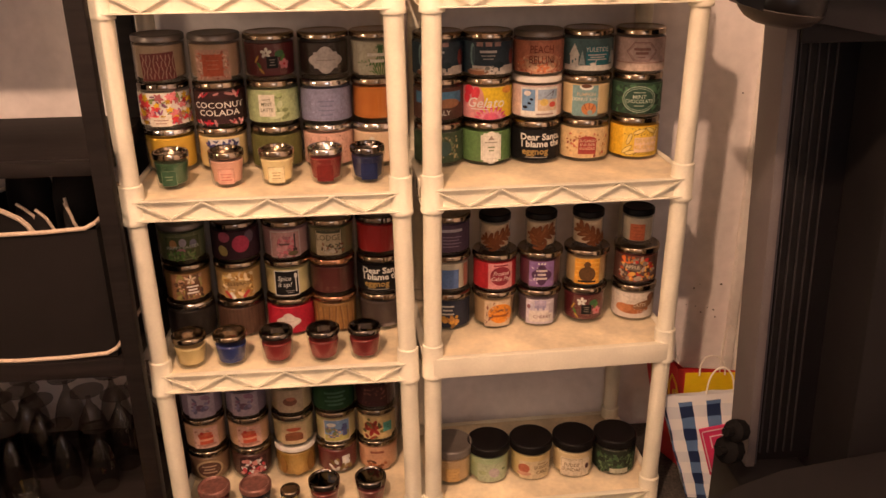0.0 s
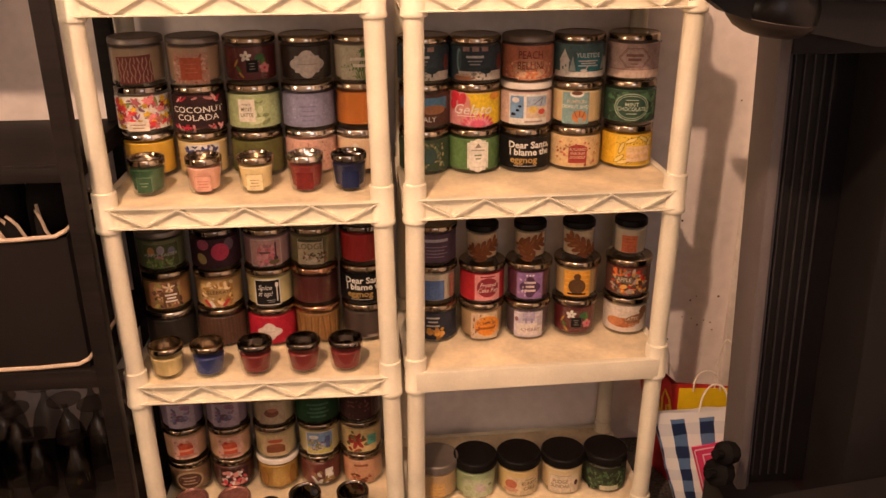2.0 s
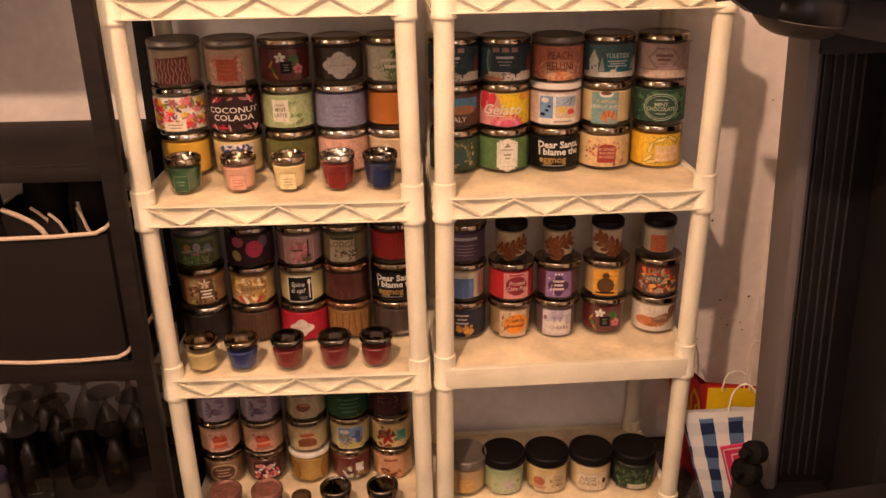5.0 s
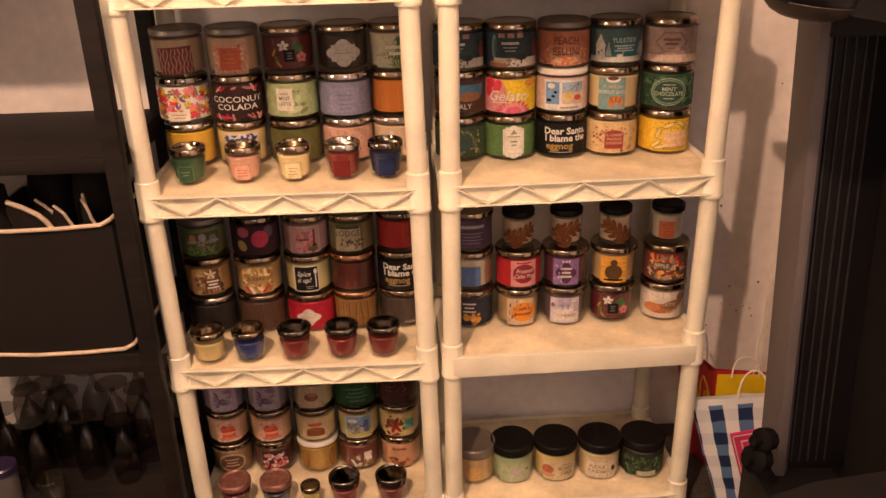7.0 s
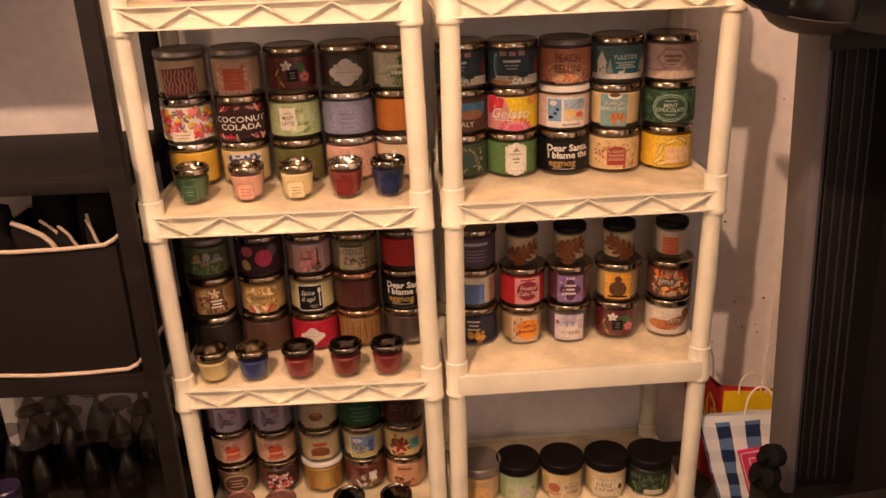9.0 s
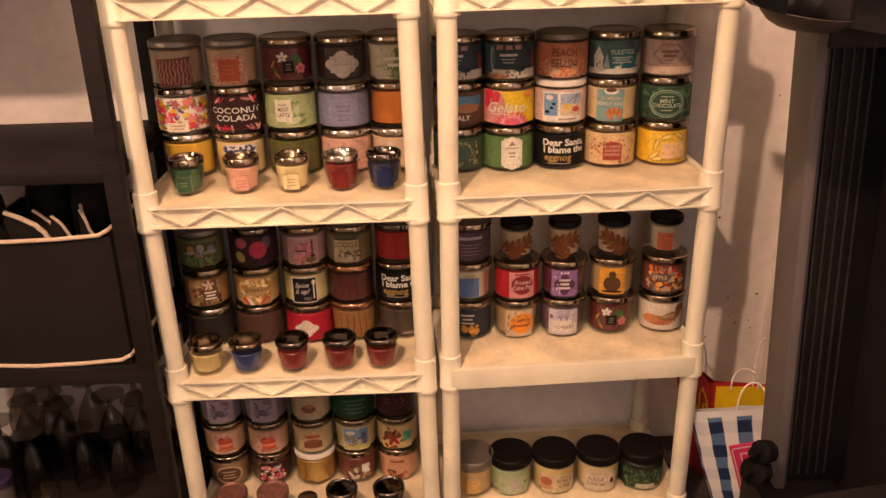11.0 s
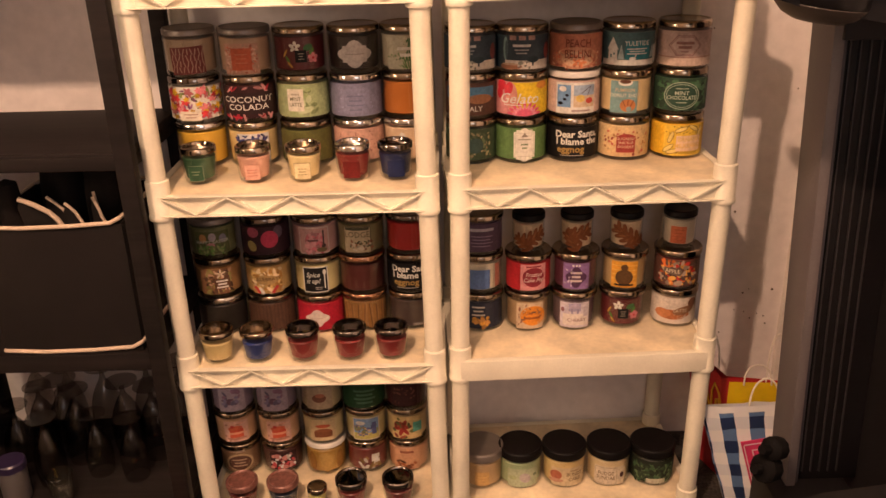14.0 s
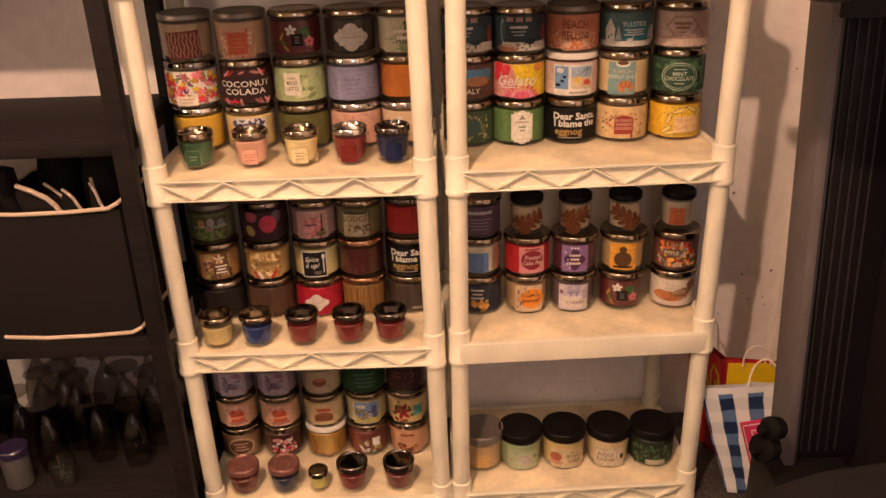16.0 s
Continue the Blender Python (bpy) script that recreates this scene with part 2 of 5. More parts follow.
def shelving_unit(at, rz, label, tops, plain=(), lean=0.0):
    unit = thing("shelving_unit", label, "shelf", at, rz, "plastic shelving units")
    corners = [(sx * POST_X, y) for sx in (-1, 1) for y in (POST_Y, UNIT_D - POST_Y)]
    for i, top in enumerate(tops):
        shelf = part("shelf", shelf_mesh(i in plain), CREAM, unit)
        shelf.location = (lean * (top - 0.85), 0, top)
        b = bmesh.new()
        box(b, (-UNIT_W / 2 + 0.013, 0.013, -0.005), (UNIT_W / 2 - 0.013, UNIT_D - 0.013, -0.001), 0.001)
        part("deck", b, DECK, shelf, "worn stained deck surface")
        for x, y in corners:
            s = part("corner_socket", socket_mesh(), CREAM, shelf)
            s.location = (x, y, 0)
        if i < 3:
            for x, y in corners:
                b = bmesh.new()
                lathe(b, [(0.0195, top + 0.028), (0.0198, top + 0.2), (0.0195, tops[i + 1] - LIP)], 32)
                for v in b.verts:
                    v.co.x += lean * (v.co.z - 0.85)
                post = part("post", b, CREAM, unit)
                post.location = (x, y, 0)
    return unit


shelving_unit((-0.005, 0, 0), 0, "cream plastic shelving unit with zigzag rim, full of candles", (0.052, 0.4525, 0.8465, 1.247), lean=-0.0125)
shelving_unit((0.5945, 0.013, 0), 2.0, "cream plastic shelving unit with one plain-fronted shelf turned backwards", (0.052, 0.456, 0.8465, 1.247), plain=(1,), lean=0.011)


# ---- candles ----
def wrap(bm, pts2d, faces, R, lift, m=None):
    """Lays flat shapes, in metres along the arc and up, on a jar of radius R, facing -y."""
    vs = []
    for u, v in pts2d:
        a = u / R
        vs.append(bm.verts.new(((R + lift) * math.sin(a), -(R + lift) * math.cos(a), v)))
    for f in faces:
        try:
            bm.faces.new([vs[i] for i in f])
        except ValueError:
            pass


def patch_rect(u, v, w, h, tilt=0):
    n = max(2, int(w / 0.006))
    pts, fs = [], []
    ca, sa = math.cos(radians(tilt)), math.sin(radians(tilt))
    for i in range(n + 1):
        for y in (-h / 2, h / 2):
            x = -w / 2 + w * i / n
            pts.append((u + x * ca - y * sa, v + x * sa + y * ca))
    for i in range(n):
        fs.append((2 * i, 2 * i + 2, 2 * i + 3, 2 * i + 1))
    return pts, fs


def patch_disc(u, v, w, h, lobes=0, tilt=0, seg=20, depth=0.16):
    rings = 3 if w > 0.02 else 1
    seg = 10 if w < 0.008 and not lobes else seg
    pts, fs = [(u, v)], []
    ca, sa = math.cos(radians(tilt)), math.sin(radians(tilt))
    for r in range(1, rings + 1):
        for k in range(seg):
            a = 2 * math.pi * k / seg
            q = r / rings * (1 + (depth * math.cos(lobes * a) if lobes else 0))
            x, y = math.cos(a) * w / 2 * q, math.sin(a) * h / 2 * q
            pts.append((u + x * ca - y * sa, v + x * sa + y * ca))
    for k in range(seg):
        fs.append((0, 1 + k, 1 + (k + 1) % seg))
        for r in range(rings - 1):
            a, c = 1 + r * seg, 1 + (r + 1) * seg
            fs.append((a + k, c + k, c + (k + 1) % seg, a + (k + 1) % seg))
    return pts, fs


def patch_ngon(u, v, w, h, corners, tilt=0):
    """A straight-sided badge or gable with many points along its sides."""
    pts, fs = patch_disc(u, v, w, h, 0, 0, corners * 6)
    seg, step = corners * 6, 2 * math.pi / corners
    out = [pts[0]]
    for i, (x, y) in enumerate(pts[1:]):
        a = 2 * math.pi * (i % seg) / seg
        q = math.cos(step / 2) / math.cos(a % step - step / 2)
        t = radians(tilt)
        dx, dy = (x - u) / w, (y - v) / h
        dx, dy = dx * math.cos(t) - dy * math.sin(t), dx * math.sin(t) + dy * math.cos(t)
        out.append((u + dx * q * w, v + dy * q * h))
    return out, fs


def patch_text(words, u, v, size, squeeze=1.0):
    cu = bpy.data.curves.new("lettering", "FONT")
    cu.body, cu.size, cu.align_x, cu.align_y = words, size, "CENTER", "CENTER"
    cu.resolution_u = 2
    cu.space_line = 0.8
    cu.shear = 0.32 if words in ("Gelato", "Spice", "it up!", "Frosted", "Cake Pop") else 0.0
    cu.offset = size * (0.028 if any(k in words for k in ("Dear", "blame", "eggnog")) else 0.006)
    ob = bpy.data.objects.new("lettering", cu)
    me = bpy.data.meshes.new_from_object(ob)
    pts = [(u + p.co.x * squeeze, v + p.co.y) for p in me.vertices]
    fs = [tuple(p.vertices) for p in me.polygons]
    bpy.data.objects.remove(ob)
    bpy.data.meshes.remove(me)
    bpy.data.curves.remove(cu)
    return pts, fs


def paper(color):
    return surface("printed_paper", tuple(0.84 * c for c in color), 0.5, grain=0.20, scale=160, stain=0.15, stain_scale=45, spec=0.22)


def print_on(parent, R, marks, grow=1.0):
    """Marks: (kind, colour, u, v, w, h, extra), laid one over the other."""
    groups = []
    for mk in marks:
        kind, color, u, v, w, h = mk[:6]
        u, v, h = u * grow, M + (v - M) * min(grow, 1.08), h * min(grow, 1.12)
        w = w if kind == "text" else w * grow
        extra = mk[6] if len(mk) > 6 else 0
        if groups and groups[-1][0] == (kind, color):
            groups[-1][1].append((u, v, w, h, extra))
        else:
            groups.append(((kind, color), [(u, v, w, h, extra)]))
    for i, ((kind, color), items) in enumerate(groups):
        bm = bmesh.new()
        for u, v, w, h, extra in items:
            if kind == "rect":
                pts, fs = patch_rect(u, v, w, h, extra)
            elif kind == "disc":
                pts, fs = patch_disc(u, v, w, h, 0, extra)
            elif kind == "plaque":
                pts, fs = patch_disc(u, v, w, h, 4, extra, 28)
            elif kind in ("hexagon", "gable"):
                pts, fs = patch_ngon(u, v, w, h, 6 if kind == "hexagon" else 3, extra)
            elif kind == "flower":
                pts, fs = patch_disc(u, v, w, h, 5, extra, 20, 0.32)
            elif kind == "text":
                pts, fs = patch_text(extra, u, v, h, w)
            wrap(bm, pts, fs, R, 0.0009 + 0.00022 * i)
        name = {"rect": "label_panel", "disc": "label_motif", "flower": "label_flower", "plaque": "label_plaque", "text": "label_lettering", "hexagon": "label_badge", "gable": "label_motif"}[kind]
        mk = part(name, bm, paper(color), parent, "", False)
        if len(items) > 1 or kind == "text":
            tagged(mk, kind="stuff")


def scatter(seed, colors, n, w, h, v0, size=(0.005, 0.012), per=3, stretch=1.5, shape="disc"):
    """Loose petals, fruit or leaves over a field w wide and h high round height v0, in two shades of each colour."""
    rng = random.Random(seed)
    fine = n >= 20
    out = []
    for tone in (0.72, 1.18):
        for c in colors:
            shade = tuple(min(0.8, x * tone) for x in c)
            for _ in range(max(1, int((1.35 if fine else 0.7) * n / len(colors)))):
                q = rng.uniform(*size) * (0.74 if fine else 0.95)
                out.append((shape, shade, rng.uniform(-w / 2, w / 2), v0 + rng.uniform(-h / 2, h / 2), q * stretch * rng.uniform(0.8, 1.5), q * rng.uniform(0.7, 1.1), rng.uniform(0, 180)))
    return out


def candle(at, rz, wax, lid, marks, label, R=0.0505, H=0.094, lid_h=0.014, wrap_color=None, fill=0.93, group="jar candles", overhang=0.0, taper=0.0, bowl=0.0015):
    c = thing("jar_candle", label, "candle", at, rz, group)
    top = H - lid_h
    rb = R - taper
    def rad(z):
        return rb + (R - rb) * min(max(z / top, 0), 1)
    b = bmesh.new()
    lathe(b, [(0, 0.0005), (rb - 0.006, 0.0005), (rb - 0.002, 0.003), (rb, 0.008), (R, top)], 40)
    jar = part("jar", b, GLASS, c, "clear glass jar")
    b = bmesh.new()
    wt = top * fill
    lathe(b, [(0, 0.009), (rb - 0.008, 0.009), (rb - 0.004, 0.012), (rad(wt) - 0.0028, wt - 0.002), (rad(wt) - 0.005, wt), (0, wt - 0.001)], 36)
    part("wax", b, surface("wax", wax, 0.38, grain=0.04, scale=80, stain=0.12, stain_scale=14, coat=0.0), c)
    if wrap_color:
        b = bmesh.new()
        lathe(b, [(rad(0.010) + 0.0005, 0.010), (rad(top - 0.006) + 0.0005, top - 0.006)], 40)
        part("wrap_label", b, paper(wrap_color), c)
    if marks:
        print_on(c, R, marks, 1.14 if R > 0.045 else 1.0)
    if lid:
        b = bmesh.new()
        Rl = R + overhang
        lathe(b, [(Rl - 0.002, top), (Rl, top + 0.0015), (Rl, H - 0.003), (Rl - 0.0015, H - 0.001), (Rl - 0.004, H), (Rl - 0.006, H - 0.0012), (Rl - 0.0075, H - bowl), (0, H - bowl)], 40)
        part("lid", b, LIDS[lid], c, lid + " lid")
    return c


W = (0.78, 0.76, 0.70)
K = (0.006, 0.005, 0.006)


def bars(color, u, v, n, w, gap=0.005, h=0.0018):
    return [("rect", color, u, v - i * gap, w * (1 - 0.25 * (i % 2)), h) for i in range(n)]


# Each kind: wax, lid, wrapped label colour, printed marks, words on its look.
KINDS = {}


def kind(key, wax, lid, wrapc, marks, words):
    KINDS[key] = (wax, lid, wrapc, marks, words)


def put(key, x, y, z, **kw):
    wax, lid, wrapc, marks, words = KINDS[key]
    turn = math.degrees(math.atan2(x - 0.28, y + 1.59)) * -0.55 + random.uniform(-5, 5)
    return candle((x, y, z), turn, wax, lid, marks, words, wrap_color=wrapc, **kw)


M = 0.042
RED, PINK, ORANGE, TEAL, NAVY = (0.45, 0.02, 0.03), (0.65, 0.22, 0.26), (0.75, 0.24, 0.03), (0.05, 0.22, 0.26), (0.02, 0.04, 0.16)
GREEN, LEAF, CREAMY, GOLD, BROWN = (0.06, 0.16, 0.06), (0.10, 0.22, 0.05), (0.72, 0.58, 0.36), (0.50, 0.30, 0.07), (0.12, 0.05, 0.025)
MAROON, YELLOW, LILAC, PEACH, SKY = (0.10, 0.012, 0.016), (0.78, 0.52, 0.04), (0.36, 0.30, 0.44), (0.68, 0.36, 0.22), (0.22, 0.38, 0.62)


def floral(seed=1):
    return ([("disc", GREEN, 0.016, 0.056, 0.018, 0.012, 20), ("disc", LEAF, 0.022, 0.048, 0.014, 0.007, 60), ("disc", LEAF, -0.022, 0.034, 0.014, 0.005, 120), ("disc", GOLD, -0.026, 0.046, 0.016, 0.004, 60), ("disc", GOLD, -0.018, 0.024, 0.014, 0.004, 130)]
            + [("disc", W, -0.008 + 0.006 * math.cos(a), 0.058 + 0.006 * math.sin(a), 0.009, 0.006, math.degrees(a)) for a in (0.3, 1.5, 2.8, 4.0, 5.3)]
            + [("disc", PINK, 0.024 + 0.005 * math.cos(a), 0.036 + 0.005 * math.sin(a), 0.010, 0.008, math.degrees(a)) for a in (0.3, 1.5, 2.8, 4.0, 5.3)]
            + [("disc", RED, 0.024, 0.036, 0.005, 0.005), ("rect", K, 0.002, 0.040, 0.020, 0.022)] + bars((0.3, 0.28, 0.24), 0.002, 0.045, 3, 0.010, 0.005, 0.0012))


def santa():
    return [("text", W, 0.004, 0.060, 1.05, 0.0178, "Dear Santa,"), ("text", W, 0.004, 0.0455, 1.05, 0.0178, "I blame the"), ("text", (0.36, 0.23, 0.07), -0.009, 0.030, 1.05, 0.0178, "eggnog"), ("rect", (0.4, 0.38, 0.34), -0.006, 0.018, 0.044, 0.0014)]


# left unit, upper shelf
kind("hatched_red", (0.34, 0.24, 0.16), "grey", None, [("rect", (0.17, 0.040, 0.034), 0, 0.036, 0.062, 0.050, 3)] + [("rect", (0.40, 0.24, 0.19), -0.0272 + 0.0068 * i + 0.0015 * (j % 2), 0.0185 + 0.0115 * j, 0.0019, 0.0112, 9 * ((i * 7 + j * 3) % 5 - 2)) for j in range(4) for i in range(9)], "tan jar candle with a red hatched label and grey lid")
kind("orange_square", (0.45, 0.30, 0.20), "grey", None, [("rect", (0.55, 0.32, 0.24), 0, 0.037, 0.064, 0.056)] + scatter(71, [(0.52, 0.16, 0.10), (0.62, 0.42, 0.32)], 60, 0.060, 0.052, 0.037, (0.003, 0.006), 3, 1.3) + [("rect", (0.52, 0.12, 0.06), 0, 0.037, 0.036, 0.040)] + bars((0.62, 0.24, 0.15), 0, 0.046, 3, 0.022, 0.008, 0.0014), "pinkish jar candle with an orange square label")
kind("maroon_floral", MAROON, "bronze", None, floral(), "dark maroon jar candle with a floral label")
kind("brown_plaque", (0.022, 0.012, 0.009), "bronze", None, [("plaque", (0.56, 0.52, 0.49), 0.003, M, 0.056, 0.044), ("rect", (0.56, 0.52, 0.49), 0.003, M, 0.044, 0.030)] + bars((0.40, 0.36, 0.33), 0.003, 0.042, 1, 0.034, 0.005, 0.0022), "dark brown jar candle with a white plaque label")
kind("palm", (0.52, 0.47, 0.36), "bronze", None, [("rect", (0.52, 0.50, 0.38), 0, M, 0.066, 0.060)] + [("rect", GREEN, -0.016 + 0.0035 * i, 0.046 + 0.002 * (i % 3), 0.0022, 0.040, -52 + 7 * i) for i in range(13)] + [("rect", LEAF, -0.020 + 0.005 * i, 0.026 + 0.002 * (i % 2), 0.0020, 0.030, 54 - 9 * i) for i in range(9)] + bars(W, 0.004, 0.050, 2, 0.034, 0.012, 0.0055), "pale jar candle with green palm leaves")
kind("flower_garden", (0.7, 0.62, 0.5), "dark", (0.80, 0.76, 0.68), scatter(3, [(0.20, 0.24, 0.07), (0.30, 0.10, 0.24)], 22, 0.12, 0.054, 0.043, (0.004, 0.008), 3, 2.4) + scatter(4, [(0.62, 0.05, 0.06), (0.72, 0.42, 0.03), (0.66, 0.20, 0.22)], 24, 0.12, 0.056, 0.044, (0.010, 0.017), 3, 1.1, "flower") + [("rect", (0.80, 0.72, 0.58), -0.012, 0.020, 0.038, 0.018)] + bars((0.35, 0.2, 0.16), -0.012, 0.023, 2, 0.026, 0.006, 0.0018), "white jar candle printed with bright flowers")
kind("coconut_colada", (0.08, 0.02, 0.02), "bronze", (0.04, 0.014, 0.015), scatter(5, [(0.6, 0.28, 0.28), (0.42, 0.03, 0.05)], 8, 0.09, 0.003, 0.070, (0.004, 0.007), 3, 2.4) + scatter(6, [(0.6, 0.28, 0.28), (0.42, 0.03, 0.05)], 9, 0.09, 0.003, 0.015, (0.004, 0.007), 3, 2.4) + [("rect", (0.03, 0.014, 0.014), 0, M, 0.10, 0.040), ("text", W, 0, 0.049, 1.2, 0.0158, "COCONUT"), ("text", W, 0, 0.034, 1.2, 0.0158, "COLADA")], "black jar candle lettered in white with pink edges")
kind("mint_latte", (0.45, 0.52, 0.28), "bronze", (0.40, 0.48, 0.25), scatter(8, [(0.30, 0.38, 0.17), (0.48, 0.55, 0.33)], 18, 0.05, 0.05, 0.042, (0.007, 0.014)) + [("rect", (0.78, 0.74, 0.62), -0.014, M + 0.004, 0.030, 0.042), ("text", (0.12, 0.12, 0.06), -0.014, 0.057, 1, 0.0055, "WHITE"), ("text", (0.12, 0.12, 0.06), -0.014, 0.048, 0.85, 0.0105, "MINT"), ("text", (0.12, 0.12, 0.06), -0.014, 0.037, 0.8, 0.0105, "LATTE")], "pale green jar candle with a white square label")
kind("lavender", (0.20, 0.20, 0.30), "chrome", (0.21, 0.21, 0.31), [("rect", (0.23, 0.23, 0.34), 0, M, 0.056, 0.046)] + bars((0.16, 0.16, 0.26), 0, 0.052, 4, 0.030, 0.009, 0.0025) + scatter(9, [(0.26, 0.26, 0.4)], 10, 0.07, 0.05, 0.042, (0.002, 0.003)), "dusty lavender-blue jar candle")
kind("amber", (0.40, 0.125, 0.018), "bronze", None, bars((0.55, 0.3, 0.12), 0.006, 0.018, 1, 0.012), "amber jar candle with bare glass")
kind("yellow_tag", (0.66, 0.40, 0.05), "chrome", None, [("plaque", (0.62, 0.52, 0.40), -0.004, 0.038, 0.040, 0.034)], "yellow jar candle with a pale label")
kind("blue_ornate", (0.66, 0.50, 0.24), "bronze", None, [("rect", (0.72, 0.70, 0.68), 0.004, M, 0.060, 0.058)] + scatter(11, [(0.06, 0.08, 0.22), (0.12, 0.08, 0.2), (0.03, 0.05, 0.15)], 40, 0.054, 0.054, 0.042, (0.005, 0.009)) + [("disc", NAVY, 0.006, 0.044, 0.030, 0.024)] + bars(W, 0.006, 0.048, 2, 0.018, 0.008, 0.003), "cream jar candle with a blue ornate label")
kind("olive", (0.10, 0.10, 0.03), "bronze", (0.11, 0.11, 0.035), bars((0.16, 0.16, 0.06), 0, 0.04, 3, 0.03), "dark olive green jar candle")
kind("pink_dots", (0.62, 0.36, 0.28), "chrome", (0.62, 0.37, 0.29), scatter(13, [(0.32, 0.14, 0.12)], 26, 0.075, 0.05, 0.046, (0.002, 0.0035), 3, 1.2) + [("text", (0.42, 0.2, 0.16), -0.008, 0.042, 1.1, 0.010, "SOFT")], "pink jar candle with small dots")
kind("cream_tag", (0.60, 0.44, 0.30), "chrome", None, [("plaque", (0.74, 0.70, 0.64), -0.012, 0.046, 0.026, 0.036)] + [("disc", (0.2, 0.16, 0.14), -0.012, 0.054, 0.010, 0.006)] + bars((0.3, 0.25, 0.2), -0.012, 0.044, 2, 0.016, 0.006, 0.0015), "cream jar candle with a white tag label")
# left unit, middle shelf
kind("easter", (0.16, 0.17, 0.08), "grey", None, [("rect", (0.10, 0.12, 0.05), 0, M, 0.066, 0.046), ("disc", (0.5, 0.26, 0.1), -0.018, 0.052, 0.014, 0.018), ("disc", (0.4, 0.36, 0.42), 0, 0.054, 0.014, 0.018), ("disc", (0.22, 0.22, 0.3), 0.02, 0.05, 0.014, 0.018), ("disc", (0.45, 0.2, 0.24), -0.004, 0.036, 0.016, 0.012)] + scatter(15, [LEAF, (0.2, 0.26, 0.1)], 20, 0.06, 0.02, 0.026, (0.004, 0.007)) + [("text", (0.55, 0.58, 0.5), 0, 0.044, 1.0, 0.0095, "HAPPY EASTER")], "green jar candle with a pastel egg label")
kind("macaroon", (0.06, 0.02, 0.03), "dark", (0.045, 0.02, 0.03), [("disc", (0.42, 0.10, 0.16), -0.024, 0.062, 0.024, 0.022), ("disc", (0.40, 0.34, 0.12), -0.028, 0.032, 0.018, 0.024, 30), ("disc", (0.16, 0.12, 0.16), 0.026, 0.06, 0.02, 0.026), ("disc", (0.55, 0.06, 0.13), 0.008, 0.046, 0.034, 0.036)], "dark jar candle with pink macaroons on its label")
kind("tower_view", (0.50, 0.30, 0.30), "bronze", None, [("rect", (0.68, 0.56, 0.54), 0, M, 0.060, 0.056), ("rect", (0.60, 0.36, 0.34), 0, M, 0.055, 0.051)] + scatter(17, [(0.62, 0.18, 0.22), (0.66, 0.32, 0.34)], 26, 0.030, 0.04, 0.036, (0.006, 0.011)) + [("rect", (0.10, 0.06, 0.06), 0.018, 0.046, 0.003, 0.036), ("rect", (0.10, 0.06, 0.06), 0.018, 0.030, 0.008, 0.006), ("disc", (0.2, 0.16, 0.08), 0.014, 0.022, 0.02, 0.01)] + bars((0.2, 0.1, 0.1), -0.002, 0.043, 1, 0.02, 0.005, 0.004), "pink jar candle with a tower on its label")
kind("lodge", (0.18, 0.16, 0.07), "bronze", None, [("rect", (0.10, 0.07, 0.04), -0.008, M, 0.054, 0.056), ("rect", (0.50, 0.42, 0.28), -0.008, M, 0.051, 0.053), ("rect", (0.07, 0.07, 0.04), -0.008, 0.066, 0.048, 0.006), ("text", (0.16, 0.14, 0.07), -0.008, 0.053, 0.9, 0.017, "LODGE")] + scatter(19, [(0.10, 0.10, 0.05), (0.25, 0.10, 0.05), (0.5, 0.44, 0.34)], 22, 0.042, 0.018, 0.030, (0.004, 0.008)), "olive jar candle with a cabin label")
kind("red_bare", (0.36, 0.016, 0.018), "dark", None, [], "bright red jar candle with bare glass")
kind("vanilla_star", (0.34, 0.18, 0.07), "bronze", None, [("rect", (0.24, 0.12, 0.06), -0.008, M, 0.054, 0.054)] + scatter(21, [(0.5, 0.3, 0.2), (0.28, 0.24, 0.08), (0.10, 0.05, 0.03)], 30, 0.05, 0.05, 0.042, (0.005, 0.011)) + [("disc", (0.72, 0.58, 0.42), 0.004 + 0.006 * math.cos(a), 0.060 + 0.006 * math.sin(a), 0.010, 0.004, math.degrees(a)) for a in (0.3, 1.56, 2.82, 4.07, 5.33)] + [("rect", (0.13, 0.06, 0.03), 0.006, 0.038, 0.03, 0.022)] + bars(W, 0.006, 0.044, 3, 0.022, 0.007, 0.0035), "brown jar candle with a star-flower label")
kind("celebrate", (0.46, 0.30, 0.12), "bronze", None, [("rect", (0.48, 0.30, 0.10), 0, M, 0.060, 0.056)] + scatter(23, [(0.60, 0.42, 0.16), (0.34, 0.18, 0.05), (0.7, 0.55, 0.34)], 34, 0.056, 0.05, 0.042, (0.005, 0.011)) + [("rect", (0.5, 0.05, 0.05), -0.020, 0.022, 0.006, 0.018, 40), ("rect", W, -0.012, 0.020, 0.006, 0.016, 30), ("rect", (0.5, 0.05, 0.05), 0.014, 0.022, 0.006, 0.018, -40), ("disc", (0.40, 0.27, 0.11), 0, 0.044, 0.044, 0.020), ("text", (0.10, 0.05, 0.02), 0, 0.046, 1.0, 0.0105, "CELEBRATE")], "golden jar candle with a festive label")
kind("spice_it_up", (0.60, 0.52, 0.26), "bronze", None, [("rect", W, -0.004, M, 0.050, 0.056), ("rect", K, -0.004, M, 0.046, 0.052), ("text", W, -0.009, 0.053, 0.9, 0.0145, "Spice"), ("text", W, -0.009, 0.039, 0.9, 0.0145, "it up!"), ("rect", W, 0.014, 0.040, 0.0022, 0.034), ("disc", W, 0.014, 0.059, 0.007, 0.011)] + bars((0.5, 0.48, 0.44), 0.002, 0.025, 2, 0.016, 0.004, 0.001), "pale yellow jar candle with a black square label")
